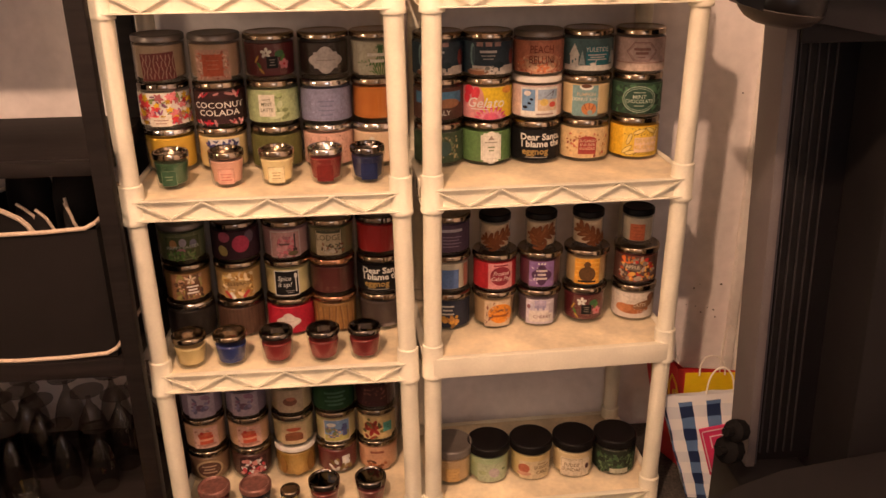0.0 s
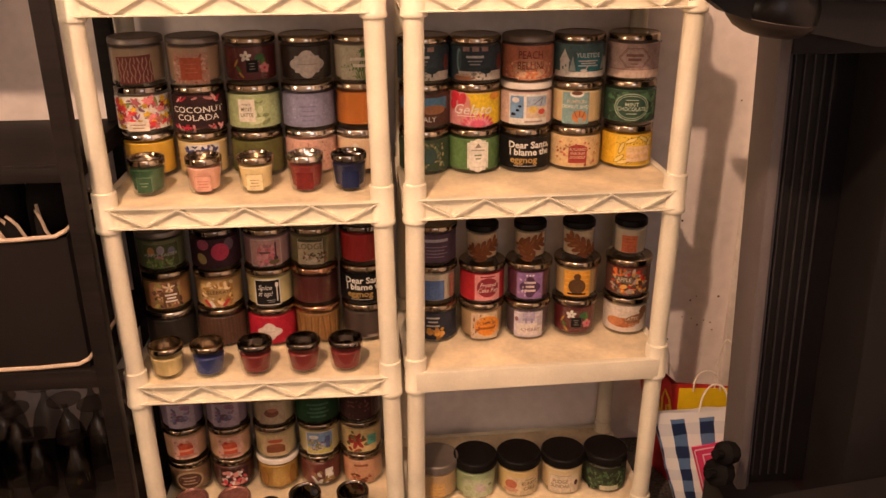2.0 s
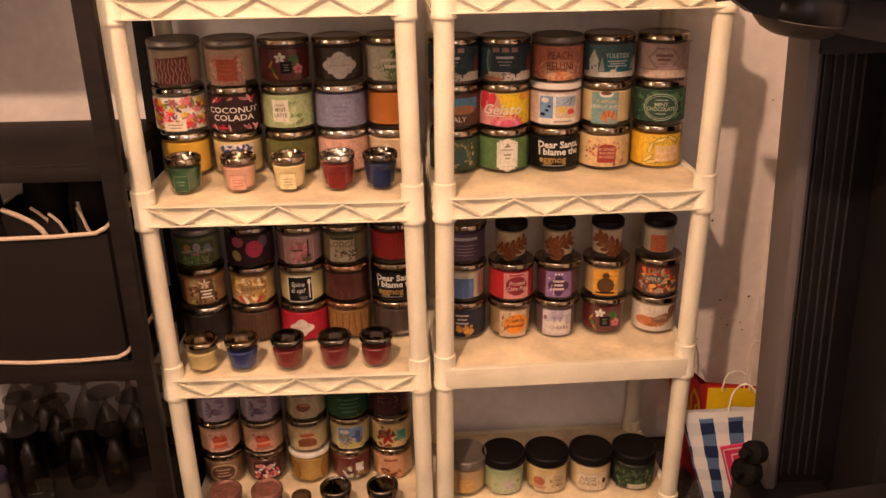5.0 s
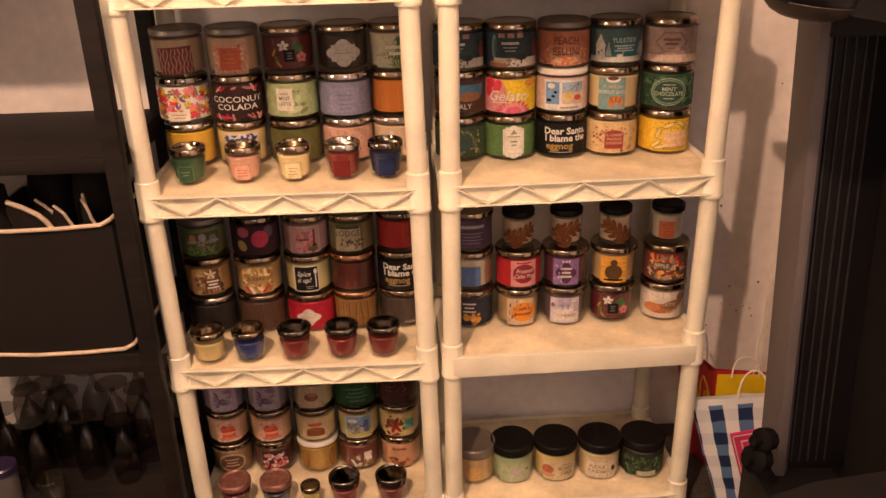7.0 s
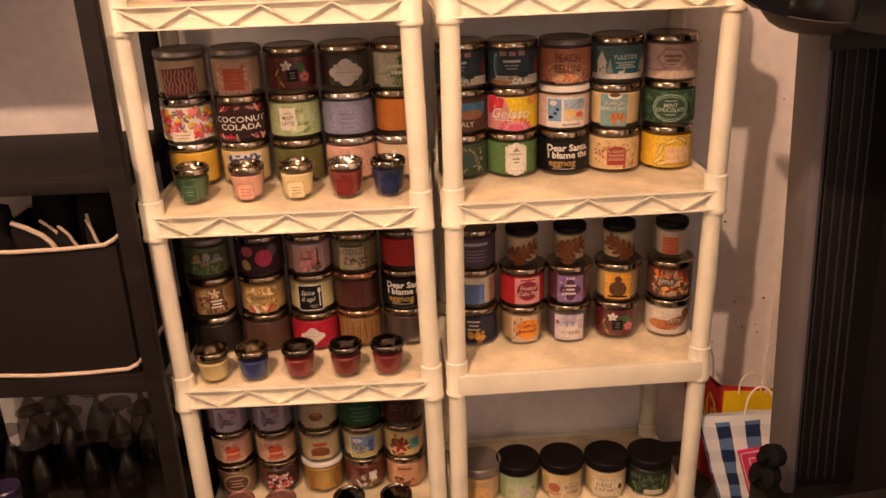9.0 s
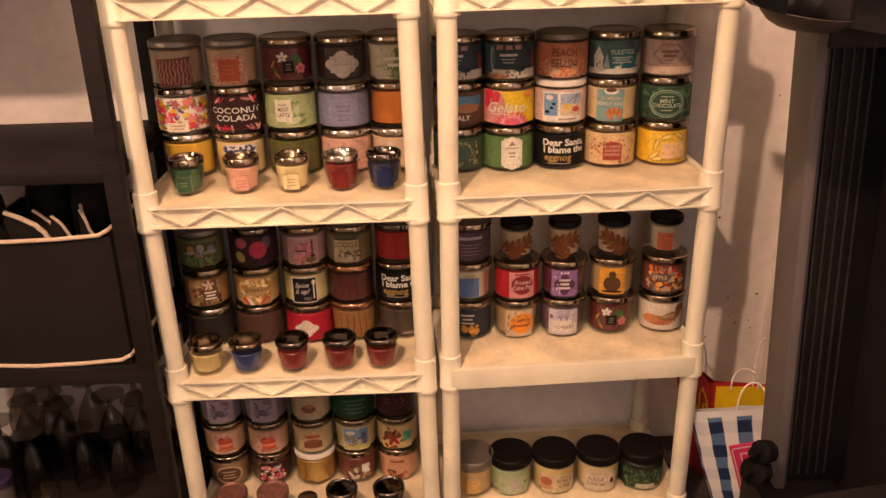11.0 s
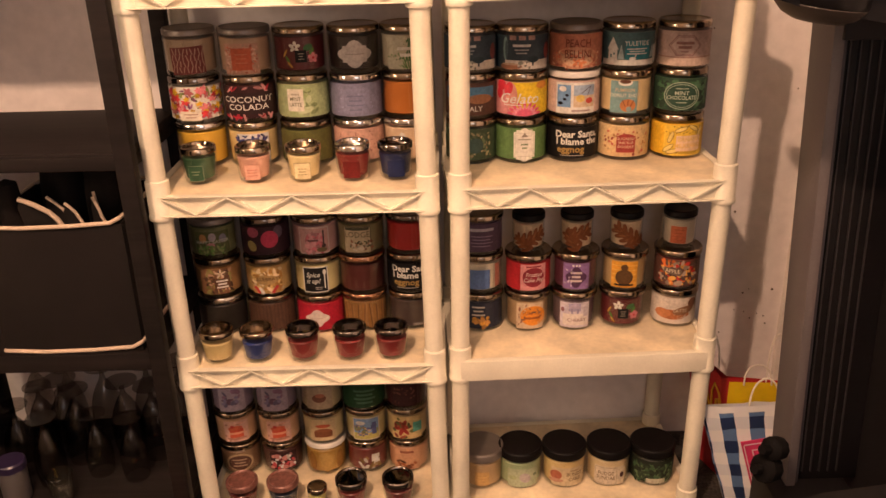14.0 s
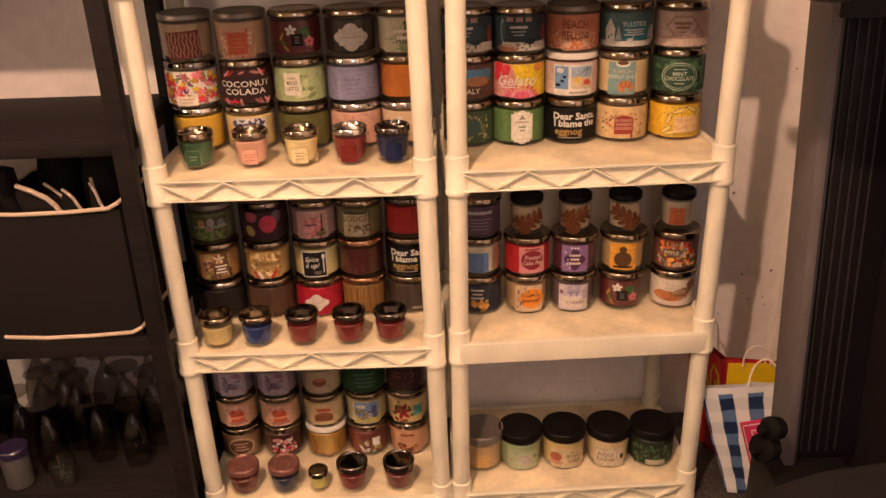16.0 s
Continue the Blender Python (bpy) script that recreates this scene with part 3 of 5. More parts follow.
kind("dark_red", (0.065, 0.012, 0.011), "copper", None, [], "deep red jar candle with bare glass")
kind("santa", K, "bronze", K, santa(), "black jar candle with bold white lettering")
kind("black_bare", (0.016, 0.013, 0.012), "chrome", (0.016, 0.013, 0.012), [], "plain black jar candle with a silver lid")
kind("wood_brown", (0.08, 0.04, 0.028), "bronze", (0.085, 0.045, 0.03), [("rect", (0.068, 0.035, 0.024), -0.04 + 0.0075 * i, M, 0.002 + 0.001 * (i % 3), 0.06, 2 * (i % 3) - 2) for i in range(11)], "brown wood-patterned jar candle")
kind("red_plaque", (0.40, 0.013, 0.03), "bronze", (0.40, 0.014, 0.036), [("plaque", (0.66, 0.60, 0.54), -0.004, M - 0.002, 0.044, 0.034)] + bars((0.5, 0.4, 0.36), -0.004, 0.040, 1, 0.022), "bright red jar candle with a white plaque label")
kind("gold_bark", (0.22, 0.11, 0.035), "copper", None, [("rect", c, -0.038 + 0.0125 * i + q, M - 0.001 * (i % 3), w, 0.056 - 0.004 * (i % 2), 5 - 3 * ((i * 5) % 4)) for q, w, c in ((0.0, 0.006, (0.27, 0.135, 0.042)), (0.004, 0.0020, (0.15, 0.07, 0.026)), (0.0075, 0.0026, (0.34, 0.19, 0.07))) for i in range(7)], "golden-brown jar candle with a copper lid")
kind("smoke", (0.05, 0.034, 0.032), "bronze", None, bars((0.28, 0.24, 0.22), 0.014, 0.020, 1, 0.024, 0.005, 0.006), "smoky grey-brown jar candle")
# left unit, bottom shelf
kind("lilac_a", (0.22, 0.17, 0.24), "bronze", None, [("rect", (0.40, 0.34, 0.42), 0.002, M, 0.056, 0.056)] + scatter(31, [(0.24, 0.14, 0.22), (0.2, 0.18, 0.3)], 14, 0.04, 0.036, 0.046, (0.006, 0.012), 3, 1.2), "lilac jar candle with a pale printed label")
kind("cream_pie", (0.44, 0.36, 0.22), "bronze", None, [("rect", (0.46, 0.38, 0.27), 0, M, 0.056, 0.054), ("disc", (0.20, 0.09, 0.06), 0, 0.042, 0.030, 0.020), ("disc", (0.4, 0.16, 0.10), 0.002, 0.049, 0.020, 0.010)], "cream jar candle with a pie on its label")
kind("pine", (0.012, 0.05, 0.02), "dark", (0.014, 0.055, 0.022), bars((0.06, 0.14, 0.09), 0, 0.056, 4, 0.046, 0.010, 0.005), "dark green jar candle")
kind("mulberry", (0.06, 0.014, 0.018), "dark", None, [("rect", (0.05, 0.018, 0.02), 0, M, 0.056, 0.05)] + scatter(33, [(0.15, 0.06, 0.05)], 16, 0.05, 0.04, 0.044, (0.003, 0.006)), "dark mulberry jar candle")
kind("peach_cake", (0.56, 0.34, 0.21), "bronze", None, [("rect", (0.70, 0.44, 0.36), 0.004, M, 0.052, 0.052)] + scatter(75, [(0.62, 0.34, 0.26)], 12, 0.046, 0.046, M, (0.003, 0.006)) + [("disc", (0.40, 0.20, 0.15), 0.004, 0.024, 0.042, 0.008), ("rect", (0.58, 0.10, 0.05), 0.004, 0.031, 0.028, 0.008, 3), ("rect", (0.72, 0.34, 0.22), 0.004, 0.038, 0.030, 0.005, 3), ("rect", (0.56, 0.08, 0.04), 0.004, 0.045, 0.028, 0.008, 3), ("disc", (0.62, 0.14, 0.07), 0.002, 0.052, 0.030, 0.010, 6), ("disc", (0.50, 0.05, 0.04), -0.004, 0.056, 0.008, 0.007)], "peach jar candle with a pink label and red cake")
kind("loaf", (0.60, 0.50, 0.28), "bronze", None, [("rect", (0.64, 0.50, 0.30), 0, M, 0.054, 0.052), ("disc", (0.26, 0.09, 0.04), 0, 0.036, 0.040, 0.022), ("disc", (0.52, 0.12, 0.06), 0, 0.054, 0.032, 0.009), ("rect", (0.20, 0.07, 0.03), 0, 0.032, 0.038, 0.014)], "cream jar candle with a loaf cake on its label")
kind("meadow", (0.56, 0.48, 0.24), "bronze", None, [("rect", (0.70, 0.62, 0.48), 0, M, 0.058, 0.056), ("rect", (0.22, 0.36, 0.60), 0, 0.050, 0.054, 0.036), ("rect", (0.50, 0.46, 0.14), 0, 0.024, 0.054, 0.016), ("disc", W, -0.012, 0.058, 0.02, 0.01)] + scatter(35, [(0.10, 0.12, 0.30), (0.5, 0.36, 0.26), (0.20, 0.22, 0.10)], 26, 0.046, 0.024, 0.038, (0.004, 0.008), 3, 1.3) + [("rect", (0.10, 0.12, 0.28), 0.016, 0.044, 0.009, 0.03)], "pale jar candle with a blue meadow label")
kind("autumn", (0.62, 0.46, 0.24), "bronze", None, [("rect", (0.66, 0.50, 0.24), 0, M, 0.066, 0.056)] + [("disc", (0.32, 0.03, 0.025), -0.010 + 0.010 * math.cos(a), 0.042 + 0.011 * math.sin(a), 0.022, 0.009, math.degrees(a)) for a in (0.2, 1.2, 2.3, 3.3, 4.4, 5.4)] + scatter(37, [(0.30, 0.05, 0.03), (0.14, 0.14, 0.05)], 12, 0.06, 0.05, 0.042, (0.005, 0.010)) + [("rect", (0.12, 0.42, 0.34), 0.022, 0.044, 0.020, 0.024)] + bars((0.05, 0.2, 0.16), 0.022, 0.048, 2, 0.012, 0.006, 0.0015), "cream jar candle with red leaves and a teal sticker")
kind("oval_label", (0.20, 0.11, 0.06), "bronze", None, [("disc", (0.45, 0.33, 0.20), 0, M, 0.060, 0.046), ("disc", (0.10, 0.045, 0.03), 0, M, 0.050, 0.037)] + bars((0.42, 0.3, 0.22), 0, 0.050, 3, 0.030, 0.008, 0.003), "brown jar candle with an oval label")
kind("berries", (0.07, 0.02, 0.018), "bronze", None, [("rect", (0.05, 0.02, 0.02), 0, M, 0.060, 0.044)] + scatter(39, [W, (0.5, 0.06, 0.08), (0.55, 0.24, 0.22)], 20, 0.052, 0.036, 0.042, (0.007, 0.013), 3, 1.1), "dark jar candle with berries on its label")
kind("honey", (0.42, 0.24, 0.05), "white", None, [("disc", (0.50, 0.32, 0.10), 0.002, 0.040, 0.030, 0.050), ("disc", (0.30, 0.15, 0.035), -0.030, 0.042, 0.018, 0.048, 4), ("disc", (0.30, 0.15, 0.035), 0.032, 0.042, 0.018, 0.048, -4)], "honey-coloured jar candle with a white lid")
kind("wine_white", (0.13, 0.02, 0.02), "bronze", None, [("rect", W, 0.016, 0.040, 0.018, 0.030)] + scatter(41, [W, (0.3, 0.2, 0.08)], 12, 0.05, 0.03, 0.034, (0.006, 0.010)), "wine-red jar candle with white flowers")
kind("peach_label", (0.55, 0.28, 0.16), "bronze", None, [("rect", (0.62, 0.34, 0.20), 0, M, 0.056, 0.056)] + bars((0.30, 0.10, 0.06), 0, 0.060, 1, 0.03, 0.006, 0.006) + scatter(43, [(0.36, 0.12, 0.05), (0.16, 0.06, 0.03)], 10, 0.04, 0.02, 0.026, (0.005, 0.009)), "peach jar candle with a printed label")
# right unit, upper shelf
kind("winter_navy", (0.06, 0.075, 0.085), "bronze", (0.030, 0.050, 0.066), [("rect", (0.36, 0.22, 0.20), -0.020 + 0.017 * i, 0.070, 0.012, 0.008) for i in range(3)] + [("rect", (0.56, 0.52, 0.46), 0.010, 0.020, 0.090, 0.016), ("disc", (0.16, 0.27, 0.28), -0.034, 0.050, 0.010, 0.042), ("disc", (0.06, 0.10, 0.12), -0.032, 0.048, 0.006, 0.036), ("disc", (0.24, 0.11, 0.06), -0.024, 0.017, 0.042, 0.012), ("disc", (0.42, 0.30, 0.22), -0.024, 0.021, 0.034, 0.004), ("disc", (0.02, 0.04, 0.05), 0.016, 0.030, 0.022, 0.012), ("rect", (0.02, 0.04, 0.05), 0.016, 0.024, 0.003, 0.012), ("disc", (0.20, 0.05, 0.045), 0.046, 0.044, 0.014, 0.030)] + scatter(72, [(0.16, 0.16, 0.14), (0.5, 0.46, 0.4)], 12, 0.02, 0.012, 0.020, (0.003, 0.006)) + bars((0.52, 0.52, 0.52), -0.004, 0.056, 1, 0.030, 0.008, 0.0045) + bars((0.34, 0.36, 0.36), -0.004, 0.048, 2, 0.024, 0.006, 0.0022), "dark blue jar candle with a winter scene")
kind("peach_bellini", (0.50, 0.20, 0.13), "grey", (0.50, 0.19, 0.12), [("disc", (0.62, 0.30, 0.18), 0.002, 0.030, 0.084, 0.040), ("disc", (0.70, 0.44, 0.28), 0.004, 0.028, 0.060, 0.028), ("flower", (0.70, 0.24, 0.10), 0.006, 0.022, 0.022, 0.016)] + scatter(73, [(0.66, 0.40, 0.26), (0.56, 0.18, 0.10)], 24, 0.09, 0.03, 0.026, (0.003, 0.006)) + [("text", (0.22, 0.055, 0.03), 0.004, 0.057, 0.72, 0.0205, "PEACH"), ("text", (0.22, 0.055, 0.03), 0.004, 0.037, 0.72, 0.0205, "BELLINI")], "coral jar candle with a dark lettered label")
kind("yuletide", (0.16, 0.26, 0.25), "bronze", (0.07, 0.14, 0.15), [("rect", (0.62, 0.60, 0.54), 0, 0.018, 0.11, 0.010), ("rect", (0.03, 0.20, 0.24), 0.016, M, 0.046, 0.034), ("rect", (0.60, 0.58, 0.54), -0.030, 0.032, 0.018, 0.024), ("gable", (0.60, 0.58, 0.54), -0.030, 0.050, 0.026, 0.030, 90), ("rect", (0.10, 0.18, 0.19), -0.033, 0.030, 0.004, 0.006), ("rect", (0.10, 0.18, 0.19), -0.027, 0.034, 0.003, 0.004), ("gable", (0.34, 0.42, 0.42), -0.014, 0.034, 0.014, 0.036, 90), ("gable", (0.34, 0.42, 0.42), 0.046, 0.036, 0.014, 0.036, 90), ("rect", (0.60, 0.58, 0.54), 0.056, 0.034, 0.014, 0.030), ("disc", (0.62, 0.60, 0.56), 0.006, 0.026, 0.012, 0.006), ("rect", (0.62, 0.60, 0.56), 0.011, 0.031, 0.002, 0.010, -25), ("text", (0.74, 0.72, 0.66), 0.014, 0.054, 0.85, 0.0120, "YULETIDE")] + bars((0.6, 0.6, 0.58), 0.014, 0.044, 3, 0.036, 0.0045, 0.0022), "teal jar candle with a white winter village")
kind("rosy_hexagon", (0.56, 0.40, 0.34), "bronze", (0.48, 0.35, 0.32), [("rect", (0.60, 0.46, 0.38), 0, 0.017, 0.13, 0.014), ("rect", (0.36, 0.20, 0.16), 0, 0.026, 0.12, 0.0016)] + scatter(45, [(0.36, 0.26, 0.25)], 10, 0.018, 0.03, 0.050, (0.004, 0.007), 3, 2.0) + [("hexagon", (0.26, 0.13, 0.12), -0.006, 0.048, 0.058, 0.042), ("hexagon", (0.48, 0.35, 0.32), -0.006, 0.048, 0.055, 0.039), ("hexagon", (0.26, 0.13, 0.12), -0.006, 0.048, 0.051, 0.036), ("hexagon", (0.50, 0.37, 0.34), -0.006, 0.048, 0.049, 0.034)] + bars((0.26, 0.13, 0.11), -0.006, 0.053, 2, 0.030, 0.008, 0.005) + bars((0.30, 0.16, 0.14), -0.006, 0.037, 1, 0.012, 0.008, 0.002), "rosy beige jar candle with an outlined hexagon badge")
kind("italy", (0.16, 0.08, 0.05), "bronze", (0.10, 0.05, 0.035), [("rect", (0.08, 0.22, 0.38), 0, 0.056, 0.10, 0.022), ("disc", (0.34, 0.16, 0.08), 0.02, 0.044, 0.05, 0.018), ("text", W, 0.006, 0.025, 1.0, 0.014, "ITALY")], "dark jar candle with a coastal label")
kind("gelato", (0.60, 0.40, 0.16), "bronze", (0.76, 0.54, 0.03), [("rect", (0.62, 0.26, 0.26), -0.040, 0.044, 0.044, 0.062), ("disc", (0.66, 0.30, 0.24), -0.018, 0.046, 0.022, 0.054), ("disc", (0.58, 0.03, 0.05), -0.040, 0.068, 0.022, 0.020, 20), ("disc", (0.62, 0.05, 0.07), -0.024, 0.062, 0.026, 0.016, 70), ("disc", (0.58, 0.03, 0.05), -0.044, 0.052, 0.016, 0.020), ("disc", (0.70, 0.30, 0.05), 0.040, 0.068, 0.026, 0.014)] + [("disc", c, 0.006 + q * math.cos(a), 0.012 + 0.75 * q * math.sin(a), 0.016, 0.0055, math.degrees(a)) for q, c in ((0.024, (0.66, 0.10, 0.18)), (0.015, (0.74, 0.30, 0.36)), (0.007, (0.66, 0.12, 0.20))) for a in (0.15, 0.5, 0.85, 1.2, 1.57, 1.95, 2.3, 2.65, 3.0)] + [("rect", W, -0.016, 0.031, 0.034, 0.0014), ("text", W, -0.006, 0.043, 1.0, 0.027, "Gelato")], "yellow and red jar candle lettered in white script")
kind("collage", (0.62, 0.44, 0.38), "white", (0.68, 0.50, 0.44), [("rect", W, 0.002, M, 0.076, 0.058), ("rect", (0.20, 0.36, 0.60), -0.020, M + 0.004, 0.026, 0.042), ("rect", (0.36, 0.46, 0.60), 0.018, 0.056, 0.040, 0.022), ("rect", (0.66, 0.52, 0.36), 0.018, 0.036, 0.040, 0.022), ("disc", W, -0.022, 0.060, 0.014, 0.010), ("disc", K, -0.018, 0.040, 0.007, 0.005), ("disc", K, -0.014, 0.048, 0.007, 0.005), ("disc", K, -0.026, 0.032, 0.010, 0.006), ("disc", (0.60, 0.09, 0.06), 0.027, 0.037, 0.014, 0.011), ("disc", (0.70, 0.50, 0.14), 0.010, 0.042, 0.016, 0.014), ("rect", (0.10, 0.06, 0.06), 0.020, 0.058, 0.0012, 0.020, -55), ("rect", (0.10, 0.06, 0.06), 0.026, 0.056, 0.0012, 0.018, -20)] + bars((0.4, 0.3, 0.28), 0.012, 0.018, 1, 0.034, 0.005, 0.003), "white-wrapped jar candle with beach photographs")
kind("pumpkin_donut", (0.66, 0.50, 0.27), "bronze", None, [("rect", (0.20, 0.34, 0.34), -0.006, M, 0.050, 0.060), ("disc", W, -0.004, 0.070, 0.026, 0.012), ("disc", BROWN, -0.004, 0.072, 0.020, 0.008), ("text", (0.60, 0.48, 0.32), -0.004, 0.055, 0.9, 0.0095, "PUMPKIN"), ("text", (0.72, 0.68, 0.58), -0.004, 0.045, 0.9, 0.0095, "DONUT SHOP"), ("disc", (0.52, 0.20, 0.07), 0.002, 0.026, 0.028, 0.024), ("disc", (0.24, 0.34, 0.33), 0.004, 0.019, 0.010, 0.010), ("rect", (0.22, 0.07, 0.03), -0.005, 0.030, 0.0016, 0.014, 25), ("rect", (0.22, 0.07, 0.03), 0.002, 0.032, 0.0016, 0.012, 0), ("rect", (0.22, 0.07, 0.03), 0.009, 0.030, 0.0016, 0.014, -25)], "cream jar candle with a teal doughnut label")
kind("mint_chocolate", (0.05, 0.12, 0.07), "bronze", (0.03, 0.065, 0.04), scatter(49, [(0.05, 0.13, 0.06), (0.07, 0.15, 0.08), (0.02, 0.04, 0.025)], 60, 0.10, 0.052, 0.042, (0.006, 0.012)) + [("disc", (0.42, 0.48, 0.38), 0, M, 0.064, 0.052), ("disc", (0.03, 0.075, 0.048), 0, M, 0.061, 0.049), ("disc", (0.42, 0.48, 0.38), 0, M, 0.056, 0.044), ("disc", (0.028, 0.07, 0.045), 0, M, 0.054, 0.042), ("rect", (0.42, 0.48, 0.38), 0, 0.056, 0.022, 0.0014), ("rect", (0.42, 0.48, 0.38), 0, 0.029, 0.018, 0.0014), ("text", (0.52, 0.56, 0.46), 0, 0.047, 1, 0.0105, "MINT"), ("text", (0.52, 0.56, 0.46), 0, 0.038, 0.82, 0.0105, "CHOCOLATE")], "dark green jar candle with a white-lined badge")
kind("green_wreath", (0.07, 0.11, 0.06), "bronze", (0.055, 0.09, 0.05), scatter(51, [(0.14, 0.18, 0.10), (0.40, 0.34, 0.2)], 26, 0.08, 0.05, 0.042, (0.004, 0.008)) + [("disc", (0.05, 0.10, 0.09), 0.006, 0.042, 0.030, 0.030)], "mossy green jar candle with a wreath label")
kind("green_tag", (0.10, 0.19, 0.06), "bronze", (0.10, 0.19, 0.065), [("rect", (0.76, 0.74, 0.66), 0.006, M, 0.030, 0.058), ("rect", (0.76, 0.74, 0.66), 0.006, M, 0.040, 0.050), ("disc", (0.76, 0.74, 0.66), 0.006, M, 0.032, 0.066), ("rect", (0.50, 0.48, 0.40), 0.006, M, 0.035, 0.046), ("rect", (0.76, 0.74, 0.66), 0.006, M, 0.0335, 0.0445), ("gable", (0.26, 0.22, 0.18), 0.006, 0.061, 0.014, 0.012, 90)] + bars((0.35, 0.34, 0.28), 0.006, 0.053, 1, 0.024, 0.005, 0.0026) + bars((0.2, 0.26, 0.15), 0.006, 0.043, 2, 0.013, 0.007, 0.003), "green jar candle with a tall white tag")
kind("snickerdoodle", (0.68, 0.50, 0.26), "bronze", (0.66, 0.48, 0.25), scatter(53, [(0.50, 0.26, 0.10), (0.60, 0.40, 0.20), (0.40, 0.12, 0.08)], 26, 0.09, 0.050, 0.042, (0.004, 0.008), 3, 1.0) + [("rect", (0.33, 0.05, 0.04), 0, 0.038, 0.034, 0.032), ("disc", (0.33, 0.05, 0.04), 0, 0.053, 0.030, 0.012), ("text", (0.66, 0.5, 0.34), 0, 0.049, 1, 0.0072, "SUGARED"), ("text", (0.66, 0.5, 0.34), 0, 0.041, 1, 0.0072, "SNICKER"), ("text", (0.66, 0.5, 0.34), 0, 0.033, 1, 0.0072, "DOODLE")], "cream jar candle with a small red label")
kind("banana", (0.72, 0.40, 0.03), "bronze", (0.74, 0.44, 0.03), [("rect", (0.78, 0.52, 0.06), 0.014, M, 0.078, 0.060)] + [("rect", (0.05, 0.03, 0.01), -0.014 + 0.0062 * i, 0.064 - 0.002 * (i % 2), 0.0017, 0.020, -52) for i in range(10)] + [("rect", (0.05, 0.03, 0.01), -0.012 + 0.0062 * i, 0.017, 0.0013, 0.010, -52) for i in range(9)] + [("disc", (0.10, 0.05, 0.015), u, v, 0.0245, 0.0088, e) for u, v, e in ((-0.012, 0.048, 70), (-0.016, 0.026, 40), (-0.008, 0.020, 15), (0.006, 0.064, 20), (0.030, 0.066, 150), (0.044, 0.058, 60))] + [("disc", (0.80, 0.62, 0.20), u, v, 0.0225, 0.0068, e) for u, v, e in ((-0.012, 0.048, 70), (-0.016, 0.026, 40), (-0.008, 0.020, 15), (0.006, 0.064, 20), (0.030, 0.066, 150), (0.044, 0.058, 60))] + [("rect", (0.76, 0.54, 0.36), 0.022, 0.036, 0.048, 0.030), ("text", (0.66, 0.46, 0.14), 0.022, 0.044, 0.9, 0.0118, "BANANA"), ("text", (0.72, 0.44, 0.10), 0.022, 0.031, 0.9, 0.0118, "MILKSHAKE")], "yellow jar candle with drawn bananas")
# right unit, middle shelf
kind("plum_lines", (0.10, 0.06, 0.10), "bronze", (0.09, 0.055, 0.09), [("rect", (0.42, 0.40, 0.44), 0, 0.060, 0.05, 0.006)] + bars((0.26, 0.2, 0.28), 0, 0.046, 4, 0.046, 0.007, 0.002), "plum jar candle with fine print")
kind("blue_wash", (0.50, 0.44, 0.34), "bronze", None, [("rect", (0.10, 0.17, 0.36), 0, 0.038, 0.040, 0.042), ("rect", (0.36, 0.14, 0.10), 0.038, 0.044, 0.012, 0.05)], "cream jar candle with a blue patch")
kind("cake_pop", (0.42, 0.02, 0.03), "bronze", (0.42, 0.022, 0.03), [("rect", (0.68, 0.30, 0.30), 0.010, M, 0.052, 0.056), ("disc", (0.26, 0.025, 0.04), 0.010, M, 0.044, 0.042), ("rect", (0.26, 0.025, 0.04), 0.010, 0.066, 0.030, 0.003), ("text", (0.76, 0.62, 0.56), 0.010, 0.048, 0.85, 0.0125, "Frosted"), ("text", (0.76, 0.62, 0.56), 0.010, 0.036, 0.85, 0.0125, "Cake Pop")], "red jar candle with a pink square label")
kind("purple_badge", (0.10, 0.03, 0.05), "bronze", None, [("rect", (0.26, 0.15, 0.34), 0, M, 0.052, 0.056), ("plaque", (0.08, 0.03, 0.08), 0, M - 0.002, 0.036, 0.040), ("disc", W, -0.006, 0.066, 0.004, 0.004), ("disc", W, 0.0, 0.066, 0.004, 0.004), ("disc", W, 0.006, 0.066, 0.004, 0.004)] + bars((0.66, 0.56, 0.5), 0, 0.050, 3, 0.022, 0.009, 0.0045) + scatter(55, [(0.6, 0.5, 0.62)], 10, 0.046, 0.05, 0.04, (0.002, 0.004)), "purple jar candle with a square badge")
kind("orange_hat", (0.44, 0.30, 0.15), "bronze", None, [("rect", (0.72, 0.34, 0.04), -0.004, M, 0.052, 0.056)] + [("rect", (0.78, 0.46, 0.10), -0.004, 0.022 + 0.010 * i, 0.050, 0.002) for i in range(5)] + [("disc", (0.10, 0.05, 0.02), -0.004, 0.036, 0.034, 0.034), ("disc", (0.10, 0.05, 0.02), -0.004, 0.058, 0.014, 0.014), ("rect", K, -0.004, 0.019, 0.036, 0.004)], "amber jar candle with an orange label and dark motif")
kind("apple_orchard", (0.20, 0.04, 0.03), "bronze", (0.12, 0.05, 0.035), scatter(57, [(0.62, 0.14, 0.03), (0.45, 0.03, 0.02), (0.70, 0.36, 0.08), (0.10, 0.06, 0.05), (0.36, 0.28, 0.22)], 55, 0.072, 0.050, 0.042, (0.006, 0.013), 3, 1.15) + [("rect", (0.16, 0.12, 0.09), -0.010, 0.046, 0.034, 0.012, -12), ("text", (0.66, 0.58, 0.44), -0.010, 0.047, 0.9, 0.0115, "APPLE")], "dark red jar candle with an autumn apple label")
